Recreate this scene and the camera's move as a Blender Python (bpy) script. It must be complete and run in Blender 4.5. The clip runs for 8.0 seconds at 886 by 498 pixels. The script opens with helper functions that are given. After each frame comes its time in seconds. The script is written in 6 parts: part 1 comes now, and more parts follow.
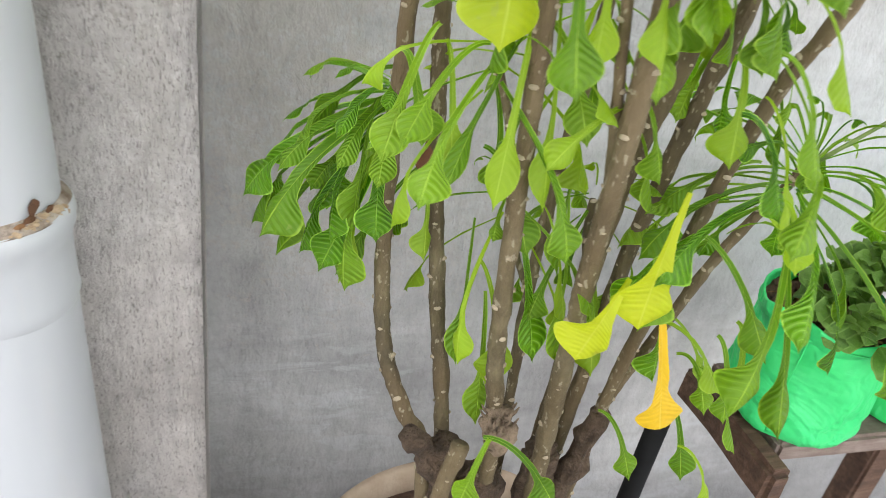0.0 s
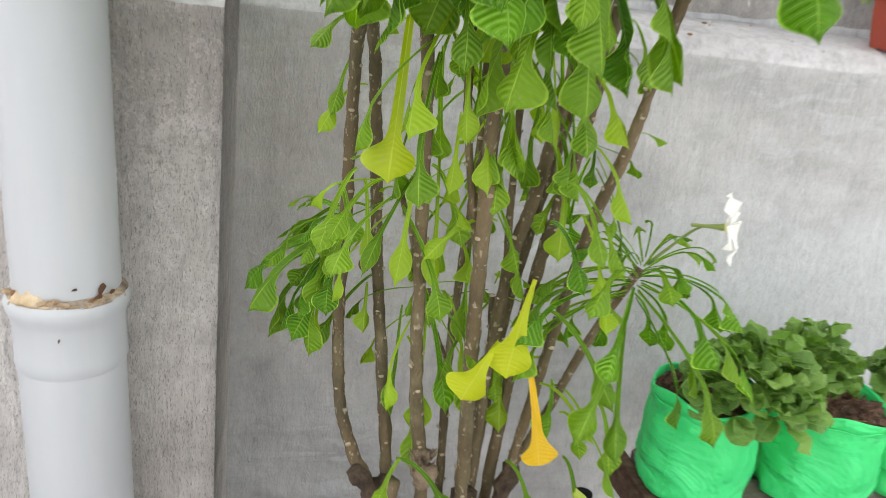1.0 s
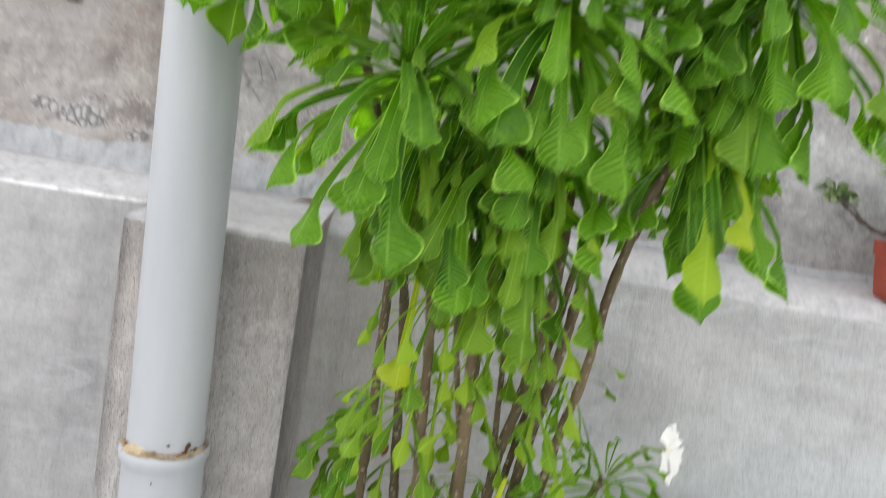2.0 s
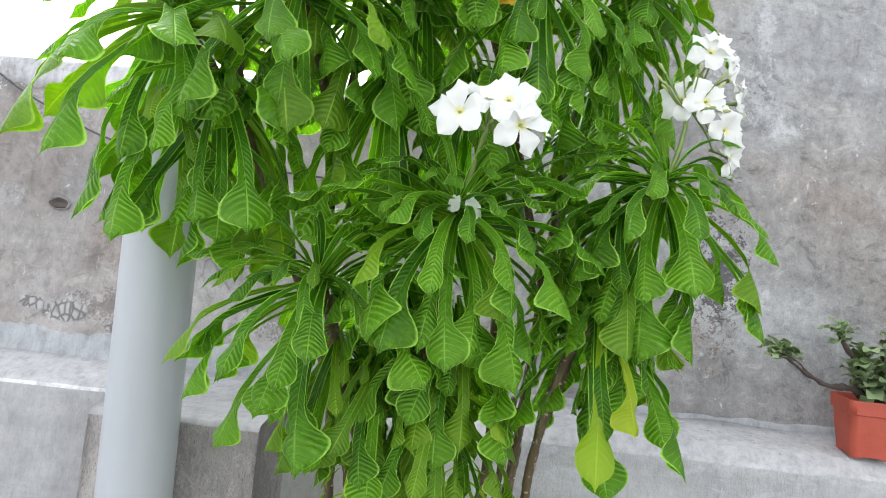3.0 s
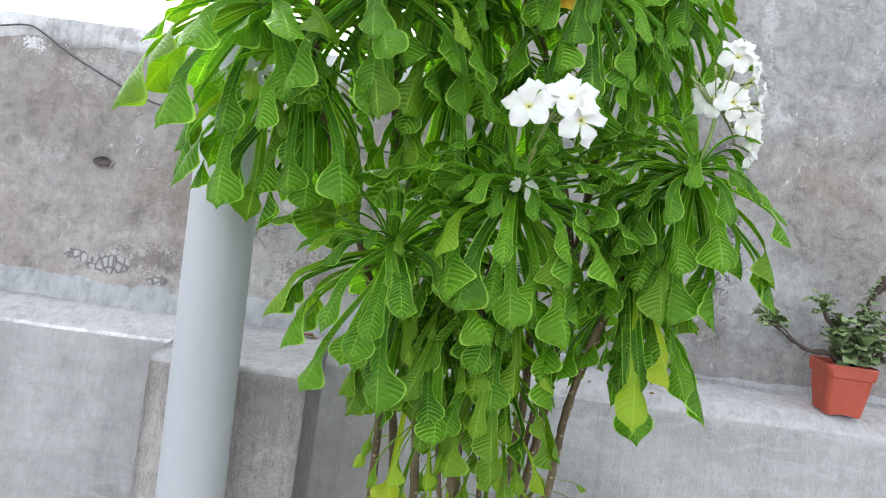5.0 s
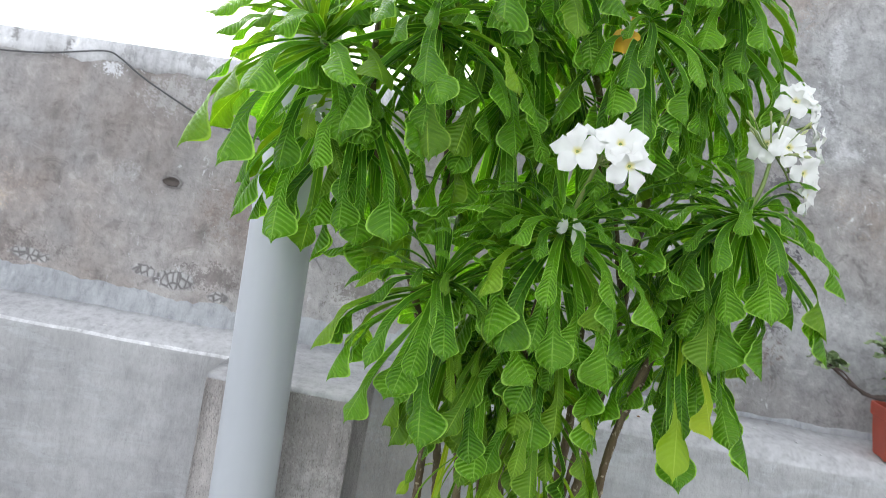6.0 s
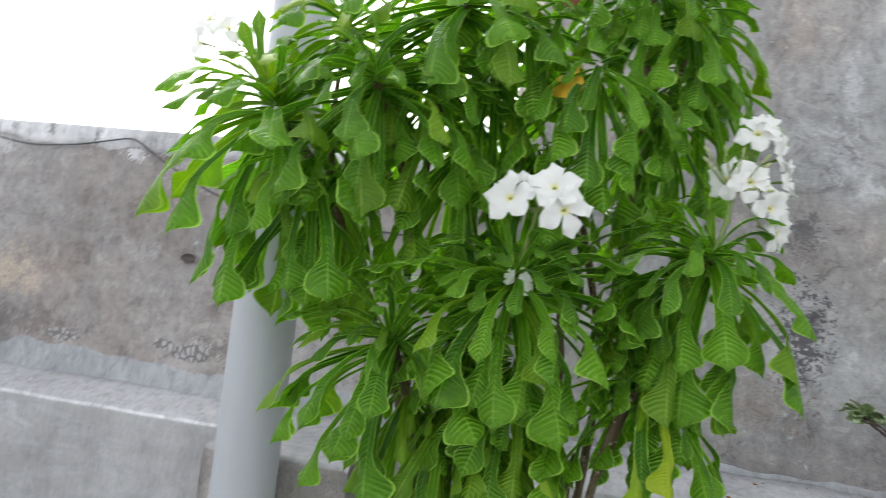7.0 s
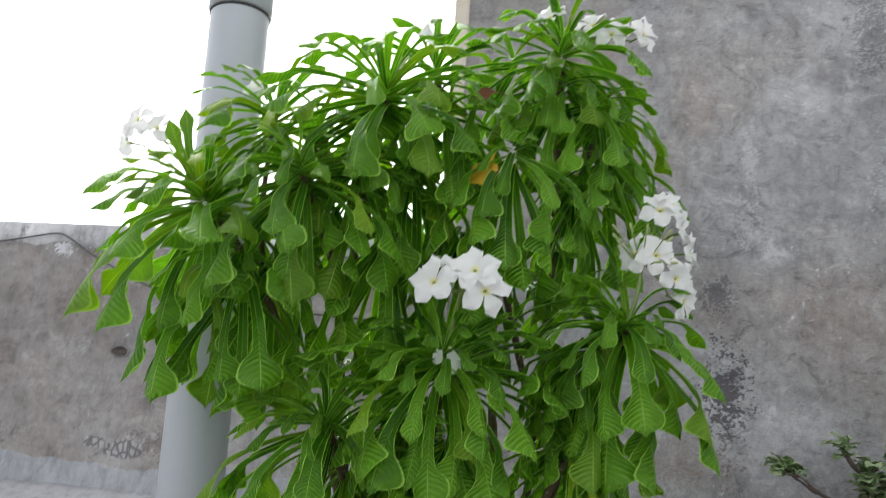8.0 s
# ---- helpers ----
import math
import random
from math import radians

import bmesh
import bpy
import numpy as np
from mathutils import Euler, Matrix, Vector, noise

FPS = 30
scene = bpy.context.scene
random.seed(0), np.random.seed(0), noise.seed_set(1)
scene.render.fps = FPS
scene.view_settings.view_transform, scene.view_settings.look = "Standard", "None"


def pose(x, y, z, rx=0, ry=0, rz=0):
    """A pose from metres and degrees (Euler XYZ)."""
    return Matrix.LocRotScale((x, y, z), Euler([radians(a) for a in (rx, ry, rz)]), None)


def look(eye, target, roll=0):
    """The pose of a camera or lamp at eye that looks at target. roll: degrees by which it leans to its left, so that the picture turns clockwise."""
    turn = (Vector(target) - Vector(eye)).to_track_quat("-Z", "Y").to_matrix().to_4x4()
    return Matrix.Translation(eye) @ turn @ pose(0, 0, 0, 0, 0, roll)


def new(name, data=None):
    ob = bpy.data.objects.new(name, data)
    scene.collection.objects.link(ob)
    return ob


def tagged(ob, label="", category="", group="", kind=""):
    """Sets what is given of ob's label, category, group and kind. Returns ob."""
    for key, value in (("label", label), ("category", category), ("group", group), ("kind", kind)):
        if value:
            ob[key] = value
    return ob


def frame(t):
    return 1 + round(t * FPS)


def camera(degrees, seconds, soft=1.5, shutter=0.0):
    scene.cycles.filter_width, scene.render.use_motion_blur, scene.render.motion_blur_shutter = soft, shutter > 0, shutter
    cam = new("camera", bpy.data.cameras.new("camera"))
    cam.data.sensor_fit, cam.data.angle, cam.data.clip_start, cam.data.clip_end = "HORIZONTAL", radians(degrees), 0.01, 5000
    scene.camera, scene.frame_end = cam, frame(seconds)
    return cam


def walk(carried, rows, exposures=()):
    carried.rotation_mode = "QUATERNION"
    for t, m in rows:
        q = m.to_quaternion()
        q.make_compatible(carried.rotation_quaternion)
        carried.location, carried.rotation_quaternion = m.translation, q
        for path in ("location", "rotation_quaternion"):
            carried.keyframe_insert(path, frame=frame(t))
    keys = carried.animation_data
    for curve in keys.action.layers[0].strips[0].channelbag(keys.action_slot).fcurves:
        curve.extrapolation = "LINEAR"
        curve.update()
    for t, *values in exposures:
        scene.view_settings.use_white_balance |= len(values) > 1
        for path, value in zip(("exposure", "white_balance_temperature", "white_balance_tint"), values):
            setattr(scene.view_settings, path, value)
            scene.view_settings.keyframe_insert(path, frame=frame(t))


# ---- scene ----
cam = camera(61.0, 8.0, soft=0.65, shutter=0.4)
PATH = [
    (0, (0.016, -0.581, 1.09), (0.582, 1.057, 0.093), 9.4),
    (0.3, (0.068, -0.654, 1.087), (0.450, 1.106, 0.216), 5.8),
    (0.5, (0.098, -0.686, 1.086), (0.415, 1.141, 0.336), 2.7),
    (0.8, (0.093, -0.773, 1.122), (0.447, 1.084, 0.470), 5.3),
    (1, (0.085, -0.84, 1.136), (0.47, 1.024, 0.522), 6.8),
    (1.2, (0.07, -0.905, 1.155), (0.475, 0.950, 0.525), 8.3),
    (1.3, (0.082, -0.937, 1.148), (0.462, 0.937, 0.562), 8.4),
    (1.5, (0.088, -0.981, 1.168), (0.362, 0.942, 0.687), 6.0),
    (1.7, (0.11, -1.017, 1.201), (0.329, 0.943, 0.869), 6.8),
    (1.8, (0.121, -1.033, 1.226), (0.286, 0.940, 0.937), 7.3),
    (2, (0.185, -1.06, 1.261), (0.199, 0.926, 1.027), 9.3),
    (2.2, (0.251, -1.095, 1.288), (0.151, 0.902, 1.24), 9.4),
    (3.3, (0.303, -1.127, 1.334), (0.233, 0.867, 1.474), 5.0),
    (3.5, (0.294, -1.139, 1.335), (0.264, 0.859, 1.435), 5.2),
    (3.8, (0.296, -1.148, 1.338), (0.21, 0.846, 1.468), 4.9),
    (4, (0.309, -1.154, 1.332), (0.146, 0.836, 1.453), 4.3),
    (4.2, (0.308, -1.171, 1.332), (0.198, 0.824, 1.425), 4.8),
    (5.3, (0.17, -1.253, 1.33), (0.212, 0.747, 1.327), 9.1),
    (5.5, (0.17, -1.262, 1.337), (0.242, 0.736, 1.308), 10.1),
    (5.8, (0.169, -1.268, 1.333), (0.113, 0.731, 1.364), 9.3),
    (6, (0.207, -1.252, 1.365), (0.037, 0.74, 1.403), 9.7),
    (6.3, (0.273, -1.239, 1.362), (-0.02, 0.735, 1.49), 9.6),
    (6.5, (0.339, -1.222, 1.37), (-0.077, 0.731, 1.482), 9.9),
    (6.8, (0.364, -1.209, 1.366), (-0.121, 0.725, 1.521), 8.6),
    (7, (0.378, -1.21, 1.372), (-0.053, 0.734, 1.563), 7.4),
    (7.3, (0.392, -1.215, 1.369), (0.058, 0.742, 1.608), 4.6),
    (7.5, (0.394, -1.224, 1.369), (0.078, 0.733, 1.637), 4.3),
    (7.8, (0.4, -1.235, 1.361), (0.081, 0.703, 1.735), 5.0),
    (8, (0.399, -1.249, 1.383), (0.113, 0.691, 1.775), 4.0),
]
EXPOSURES = [(0.0, 2.6, 6750, 10), (0.5, 2.5, 6750, 10), (1.0, 2.3, 6900, 10), (2.0, 2.13, 6750, 10), (3.3, 2.1, 6350, 8.5), (4.2, 2.07, 6350, 8.5), (5.5, 2.02, 6250, 9), (5.8, 2.0, 6250, 9), (6.3, 1.7, 6350, 9), (6.5, 1.66, 6400, 9), (7.2, 1.57, 6400, 9.5), (8.0, 1.29, 6400, 9.5)]
walk(cam, [(t, look(eye, target, roll)) for t, eye, target, roll in PATH], EXPOSURES)

# ---- light ----
world = bpy.data.worlds.new("sky")
scene.world = world
world.use_nodes = True
wn, wl = world.node_tree.nodes, world.node_tree.links
sky = wn.new("ShaderNodeTexSky")
sky.sky_type, sky.sun_disc = "NISHITA", False
sky.sun_elevation, sky.sun_rotation = radians(48), radians(-25)
sky.air_density, sky.dust_density, sky.ozone_density = 1.0, 2.5, 1.0
haze = wn.new("ShaderNodeHueSaturation")
haze.inputs["Saturation"].default_value = 0.12
wl.new(sky.outputs[0], haze.inputs["Color"])
wl.new(haze.outputs[0], wn["Background"].inputs["Color"])
wn["Background"].inputs["Strength"].default_value = 0.15

sun_data = bpy.data.lights.new("sun", "SUN")
sun_data.energy, sun_data.angle, sun_data.color = 1.0, radians(40), (1.0, 0.96, 0.9)
sun = new("sun", sun_data)
sun.matrix_world = look((-1.2, 2.6, 4.1), (0, 0, 0.9))


# ---- materials ----
class Nodes:
    """Short hand for a node material."""

    def __init__(self, name):
        self.mat = bpy.data.materials.new(name)
        self.mat.use_nodes = True
        self.n, self.l = self.mat.node_tree.nodes, self.mat.node_tree.links
        self.bsdf = self.n["Principled BSDF"]
        self.out = self.n["Material Output"]

    def node(self, kind, **values):
        nd = self.n.new(kind)
        for key, value in values.items():
            self.put(nd, key.replace("_", " "), value)
        return nd

    def put(self, nd, key, value):
        if isinstance(value, bpy.types.NodeSocket):
            self.l.new(value, nd.inputs[key])
        else:
            nd.inputs[key].default_value = value

    def coords(self, kind="Object"):
        return self.n.new("ShaderNodeTexCoord").outputs[kind]

    def scaled(self, vec, x, y, z):
        m = self.n.new("ShaderNodeMapping")
        self.l.new(vec, m.inputs["Vector"])
        m.inputs["Scale"].default_value = (x, y, z)
        return m.outputs[0]

    def noise(self, vec, scale, detail=4.0, rough=0.6, distort=0.0):
        t = self.node("ShaderNodeTexNoise", Vector=vec, Scale=scale, Detail=detail, Roughness=rough, Distortion=distort)
        return t.outputs["Fac"]

    def ramp(self, fac, *stops):
        r = self.n.new("ShaderNodeValToRGB")
        self.l.new(fac, r.inputs[0])
        e = r.color_ramp.elements
        while len(e) < len(stops):
            e.new(0.5)
        for el, (at, col) in zip(e, stops):
            el.position = at
            el.color = (*col, 1) if isinstance(col, tuple) else (col, col, col, 1)
        return r.outputs[0]

    def mix(self, fac, a, b, mode="MIX"):
        m = self.n.new("ShaderNodeMix")
        m.data_type, m.blend_type = "RGBA", mode
        for sock, value in zip((m.inputs[0], m.inputs[6], m.inputs[7]), (fac, a, b)):
            if isinstance(value, bpy.types.NodeSocket):
                self.l.new(value, sock)
            elif isinstance(value, tuple):
                sock.default_value = (*value, 1)
            else:
                sock.default_value = value
        return m.outputs[2]

    def math(self, op, a, b=0.0, c=0.0):
        m = self.n.new("ShaderNodeMath")
        m.operation = op
        for sock, value in zip(m.inputs, (a, b, c)):
            if isinstance(value, bpy.types.NodeSocket):
                self.l.new(value, sock)
            else:
                sock.default_value = value
        return m.outputs[0]

    def bump(self, height, strength, distance, under=None):
        b = self.node("ShaderNodeBump", Strength=strength, Distance=distance, Height=height)
        if under is not None:
            self.l.new(under, b.inputs["Normal"])
        return b.outputs[0]

    def finish(self, color, rough=0.7, normal=None, **more):
        self.put(self.bsdf, "Base Color", (*color, 1) if isinstance(color, tuple) else color)
        self.put(self.bsdf, "Roughness", rough)
        if normal is not None:
            self.l.new(normal, self.bsdf.inputs["Normal"])
        for key, value in more.items():
            self.put(self.bsdf, key.replace("_", " "), value)
        return self.mat


def plaster(name, dark, mid, light, streaks=0.5, brown=None, rough_bump=0.5, cracks=0.0, grain=(60, 60, 20), marks=(), flecks=0.0, patches=0.4, blots=0.55, grit=0.7, chips=0.0, wash=0.0, scales=(), pale_zone=None):
    """Weathered cement plaster: cloudy tone, drips, trowel marks, hair cracks, grain."""
    k = Nodes(name)
    p = k.coords("Object")
    cloud = k.noise(p, 2.6, 6, 0.65, 0.4)
    col = k.ramp(cloud, (0.3, dark), (0.5, mid), (0.72, light))
    if brown:
        col = k.mix(k.ramp(k.noise(p, 1.7, 5, 0.6, 0.8), (0.42, 0.0), (0.66, 0.75)), col, brown)
    drip = k.noise(k.scaled(p, 26, 26, 1.6), 1.0, 5, 0.65, 0.3)
    col = k.mix(streaks, col, k.ramp(drip, (0.3, 0.62), (0.5, 0.95), (0.7, 1.12)), "MULTIPLY")
    band = k.noise(k.scaled(p, 1.6, 1.6, 11), 1.0, 5, 0.65, 0.5)
    col = k.mix(0.5, col, k.ramp(band, (0.3, 0.72), (0.5, 1.0), (0.7, 1.22)), "MULTIPLY")
    blot = k.noise(p, 11, 6, 0.7, 0.6)
    col = k.mix(blots, col, k.ramp(blot, (0.28, 0.62), (0.48, 1.0), (0.75, 1.2)), "MULTIPLY")
    patch = k.noise(k.scaled(p, 15, 15, 19), 1.0, 7, 0.78, 1.1)
    col = k.mix(patches, col, k.ramp(patch, (0.36, 0.62), (0.45, 0.98), (0.55, 1.0), (0.64, 1.32)), "MULTIPLY")
    wob = k.mix(0.06, p, k.n.new("ShaderNodeTexNoise").outputs["Color"], "ADD")
    crack = k.node("ShaderNodeTexVoronoi", Vector=wob, Scale=26.0)
    crack.feature = "DISTANCE_TO_EDGE"
    line = k.ramp(crack.outputs["Distance"], (0.0, 1.0), (0.05, 0.0))
    where = k.ramp(k.noise(p, 3.1, 3, 0.5), (0.62, 0.0), (0.68, cracks))
    crack_fac = k.math("MULTIPLY", line, where)
    col = k.mix(k.math("MULTIPLY", crack_fac, 0.45), col, (0.06, 0.055, 0.05))
    axis = k.node("ShaderNodeSeparateXYZ", Vector=p)
    ragged = k.noise(p, 38, 6, 0.75)
    speck = k.noise(p, 170, 4, 0.7)
    # soft-edged oval of another tint round x, z
    if pale_zone:
        x, z, rx, rz, tint, amount = pale_zone
        dx = k.math("DIVIDE", k.math("SUBTRACT", axis.outputs[0], x), rx)
        dz = k.math("DIVIDE", k.math("SUBTRACT", axis.outputs[2], z), rz)
        far = k.math("SQRT", k.math("ADD", k.math("MULTIPLY", dx, dx), k.math("MULTIPLY", dz, dz)))
        edge_cloud = k.noise(k.scaled(p, 5, 5, 9), 1.0, 5, 0.6, 0.6)
        col = k.mix(k.ramp(k.math("ADD", far, k.math("MULTIPLY", k.math("SUBTRACT", edge_cloud, 0.5), 1.2)), (0.55, amount), (1.15, 0.0)), col, tint)
    for x, z, rx, rz, tint, amount in marks:
        dx = k.math("DIVIDE", k.math("SUBTRACT", axis.outputs[0], x), rx)
        dz = k.math("DIVIDE", k.math("SUBTRACT", axis.outputs[2], z), rz)
        far = k.math("SQRT", k.math("ADD", k.math("MULTIPLY", dx, dx), k.math("MULTIPLY", dz, dz)))
        edge = k.math("ADD", k.math("SUBTRACT", 1.0, far), k.math("ADD", k.math("MULTIPLY", k.math("SUBTRACT", ragged, 0.5), 3.2), k.math("MULTIPLY", k.math("SUBTRACT", speck, 0.5), 3.4)))
        col = k.mix(k.ramp(edge, (0.38, 0.0), (0.62, amount)), col, tint)
    if scales:
        cell = k.node("ShaderNodeTexVoronoi", Vector=wob, Scale=72.0)
        cell.feature = "DISTANCE_TO_EDGE"
        gap = k.ramp(cell.outputs["Distance"], (0.03, 1.0), (0.2, 0.0))
    for x, z, rx, rz in scales:
        dx = k.math("DIVIDE", k.math("SUBTRACT", axis.outputs[0], x), rx)
        dz = k.math("DIVIDE", k.math("SUBTRACT", axis.outputs[2], z), rz)
        far = k.math("SQRT", k.math("ADD", k.math("MULTIPLY", dx, dx), k.math("MULTIPLY", dz, dz)))
        inside = k.ramp(k.math("ADD", far, k.math("MULTIPLY", k.math("SUBTRACT", ragged, 0.5), 1.6)), (0.75, 1.0), (1.1, 0.0))
        col = k.mix(k.math("MULTIPLY", inside, 0.7), col, (0.46, 0.455, 0.46))
        col = k.mix(k.math("MULTIPLY", k.math("MULTIPLY", inside, gap), 0.8), col, (0.10, 0.09, 0.09))
    chip = k.ramp(k.noise(k.scaled(p, 48, 48, 34), 1.0, 5, 0.72, 0.8), (0.635, 0.0), (0.675, chips))
    col = k.mix(k.math("MULTIPLY", chip, k.ramp(k.noise(p, 4.3, 2, 0.5), (0.45, 0.0), (0.6, 1.0))), col, (0.62, 0.62, 0.64))
    if wash:
        brush = k.noise(k.scaled(p, 11, 11, 34), 1.0, 6, 0.7, 0.7)
        col = k.mix(k.math("MULTIPLY", k.ramp(brush, (0.5, 0.0), (0.58, wash)), k.ramp(k.noise(p, 2.2, 3, 0.5), (0.42, 0.0), (0.55, 1.0))), col, (0.56, 0.585, 0.61))
    pit = k.noise(p, 140, 3, 0.6)
    fine = k.noise(k.scaled(p, *grain), 1.0, 6, 0.75)
    col = k.mix(grit, col, k.ramp(fine, (0.32, 0.62), (0.5, 1.0), (0.66, 1.2)), "MULTIPLY")
    fleck = k.noise(k.scaled(p, 620, 620, 190), 1.0, 2, 0.5, 0.8)
    col = k.mix(k.math("MULTIPLY", k.ramp(fleck, (0.57, 0.0), (0.66, 1.0)), flecks), col, (0.13, 0.11, 0.10))
    nb = k.bump(pit, 0.35 * rough_bump, 0.003)
    nb = k.bump(fleck, -min(1.0, 2.0 * flecks), 0.004, nb)
    nb = k.bump(fine, 0.7 * rough_bump, 0.006, nb)
    nb = k.bump(k.noise(p, 5, 4, 0.6), 0.5 * rough_bump, 0.02, nb)
    nb = k.bump(k.math("SUBTRACT", 1.0, crack_fac), 0.4, 0.003, nb)
    return k.finish(col, 0.88, nb)


# The plinth turns paler low down towards its east part.
M_LOWER = plaster("cement_plaster_pale", (0.325, 0.322, 0.328), (0.44, 0.438, 0.444), (0.55, 0.548, 0.555), 0.34, None, 1.1, 0.0, (95, 95, 38), ((0.07, 0.93, 0.2, 0.4, (0.40, 0.366, 0.343), 0.55), (0.2, 0.7, 0.2, 0.2, (0.43, 0.405, 0.385), 0.45)), flecks=0.16, patches=0.16, blots=0.45, grit=0.3, wash=0.4, pale_zone=(1.15, 0.70, 0.75, 0.29, (0.60, 0.622, 0.645), 0.75))
# The pier's upper marks hold both staining and shade put into the colour.
M_PILLAR = plaster("rough_pier_plaster", (0.44, 0.418, 0.408), (0.585, 0.557, 0.547), (0.70, 0.672, 0.662), 0.4, (0.59, 0.53, 0.49), 2.4, 0.0, (85, 85, 27), ((-0.06, 1.06, 0.16, 0.16, (0.36, 0.33, 0.315), 0.6), (-0.2, 1.1, 0.12, 0.1, (0.40, 0.37, 0.35), 0.5), (-0.03, 0.86, 0.05, 0.16, (0.44, 0.41, 0.39), 0.4)), flecks=0.5, patches=0.3, blots=0.5, grit=0.55)
M_UPPER = plaster("cement_plaster_brown", (0.245, 0.23, 0.226), (0.37, 0.354, 0.35), (0.52, 0.505, 0.50), 0.25, (0.31, 0.245, 0.21), 0.7, 1.0, (42, 42, 30), (
    (-0.97, 1.36, 0.13, 0.07, (0.50, 0.42, 0.34), 0.8), (-0.55, 1.62, 0.10, 0.05, (0.46, 0.45, 0.45), 0.6), (-0.62, 1.44, 0.05, 0.03, (0.40, 0.39, 0.39), 0.6),
    (-0.40, 1.255, 0.10, 0.04, (0.14, 0.12, 0.115), 0.6), (-0.05, 1.27, 0.12, 0.06, (0.16, 0.13, 0.12), 0.6), (-0.9, 1.25, 0.2, 0.05, (0.13, 0.115, 0.11), 0.5), (-0.35, 1.4, 0.12, 0.1, (0.22, 0.17, 0.145), 0.5), (-0.78, 1.685, 0.07, 0.02, (0.66, 0.66, 0.68), 0.85), (-0.69, 1.66, 0.035, 0.02, (0.72, 0.72, 0.75), 0.9), (-0.63, 1.675, 0.04, 0.02, (0.66, 0.66, 0.69), 0.8), (-0.42, 1.68, 0.09, 0.018, (0.62, 0.62, 0.64), 0.8), (-1.05, 1.66, 0.06, 0.03, (0.6, 0.6, 0.62), 0.7)), 0.25, 0.75, 0.75, chips=0.7, scales=((-0.476, 1.235, 0.055, 0.022), (-0.54, 1.245, 0.03, 0.014), (-0.375, 1.215, 0.03, 0.012), (-0.8, 1.235, 0.05, 0.016)))
M_TALL = plaster("cement_plaster_grey", (0.26, 0.258, 0.262), (0.375, 0.373, 0.377), (0.52, 0.518, 0.52), 0.25, (0.31, 0.255, 0.222), 0.8, 0.8, (42, 42, 34), (
    (0.748, 1.425, 0.06, 0.14, (0.08, 0.075, 0.085), 0.92), (0.737, 1.63, 0.045, 0.05, (0.09, 0.085, 0.095), 0.7), (0.80, 1.92, 0.025, 0.10, (0.56, 0.56, 0.58), 0.5),
    (0.795, 1.78, 0.035, 0.08, (0.52, 0.52, 0.54), 0.6), (1.05, 2.2, 0.07, 0.14, (0.11, 0.105, 0.11), 0.55), (0.95, 1.6, 0.12, 0.08, (0.30, 0.25, 0.22), 0.5), (0.68, 1.3, 0.12, 0.08, (0.30, 0.245, 0.215), 0.5), (0.70, 2.02, 0.07, 0.10, (0.33, 0.27, 0.24), 0.5), (0.86, 1.72, 0.05, 0.02, (0.56, 0.56, 0.58), 0.7), (1.12, 1.9, 0.10, 0.2, (0.50, 0.50, 0.52), 0.5)), 0.3, 1.0, 0.95, chips=0.8)
M_COPING = plaster("worn_white_coping", (0.46, 0.455, 0.47), (0.68, 0.675, 0.69), (0.80, 0.795, 0.81), 0.3, None, 0.6, 0.0, (60, 60, 20), ((-0.918, 1.70, 0.012, 0.03, (0.22, 0.21, 0.21), 0.75), (-0.793, 1.692, 0.014, 0.02, (0.20, 0.19, 0.19), 0.75), (-0.66, 1.695, 0.02, 0.02, (0.30, 0.29, 0.30), 0.6), (-1.02, 1.70, 0.02, 0.012, (0.30, 0.29, 0.29), 0.6), (-0.50, 1.70, 0.05, 0.02, (0.32, 0.31, 0.31), 0.6)), patches=0.7, blots=0.6)
M_LEDGE = plaster("ledge_screed", (0.36, 0.357, 0.368), (0.475, 0.47, 0.485), (0.58, 0.575, 0.59), 0.1, None, 0.4, blots=0.3, patches=0.25)
M_FILLET = plaster("fillet_mortar", (0.25, 0.258, 0.272), (0.35, 0.36, 0.38), (0.47, 0.48, 0.50), 0.1, None, 0.5, patches=0.5)
M_FLOOR = plaster("floor_cement", (0.20, 0.20, 0.205), (0.27, 0.27, 0.275), (0.34, 0.34, 0.34), 0.0)


def simple(name, a, b, scale=30.0, rough=0.6, bump=0.3, dist=0.002, **more):
    k = Nodes(name)
    p = k.coords("Object")
    f = k.noise(p, scale, 5, 0.65)
    g = k.noise(p, scale * 6, 3, 0.6)
    r = k.node("ShaderNodeObjectInfo").outputs["Random"]
    fac = k.math("ADD", k.math("MULTIPLY", f, 0.8), k.math("MULTIPLY", r, 0.3))
    col = k.ramp(fac, (0.3, a), (0.75, b))
    return k.finish(col, rough, k.bump(g, bump, dist), **more)


def pvc():
    k = Nodes("pvc_pipe")
    p = k.coords("Object")
    col = k.ramp(k.noise(k.scaled(p, 8, 8, 1.2), 1.0, 4, 0.6), (0.3, (0.40, 0.42, 0.45)), (0.7, (0.47, 0.49, 0.52)))
    dust = k.ramp(k.noise(k.scaled(p, 30, 30, 6), 1.0, 5, 0.7), (0.55, 0.0), (0.8, 0.25))
    col = k.mix(dust, col, (0.5, 0.47, 0.42))
    return k.finish(col, k.ramp(k.noise(p, 20, 4), (0.3, 0.32), (0.7, 0.5)), k.bump(k.noise(p, 40, 3), 0.08, 0.002))


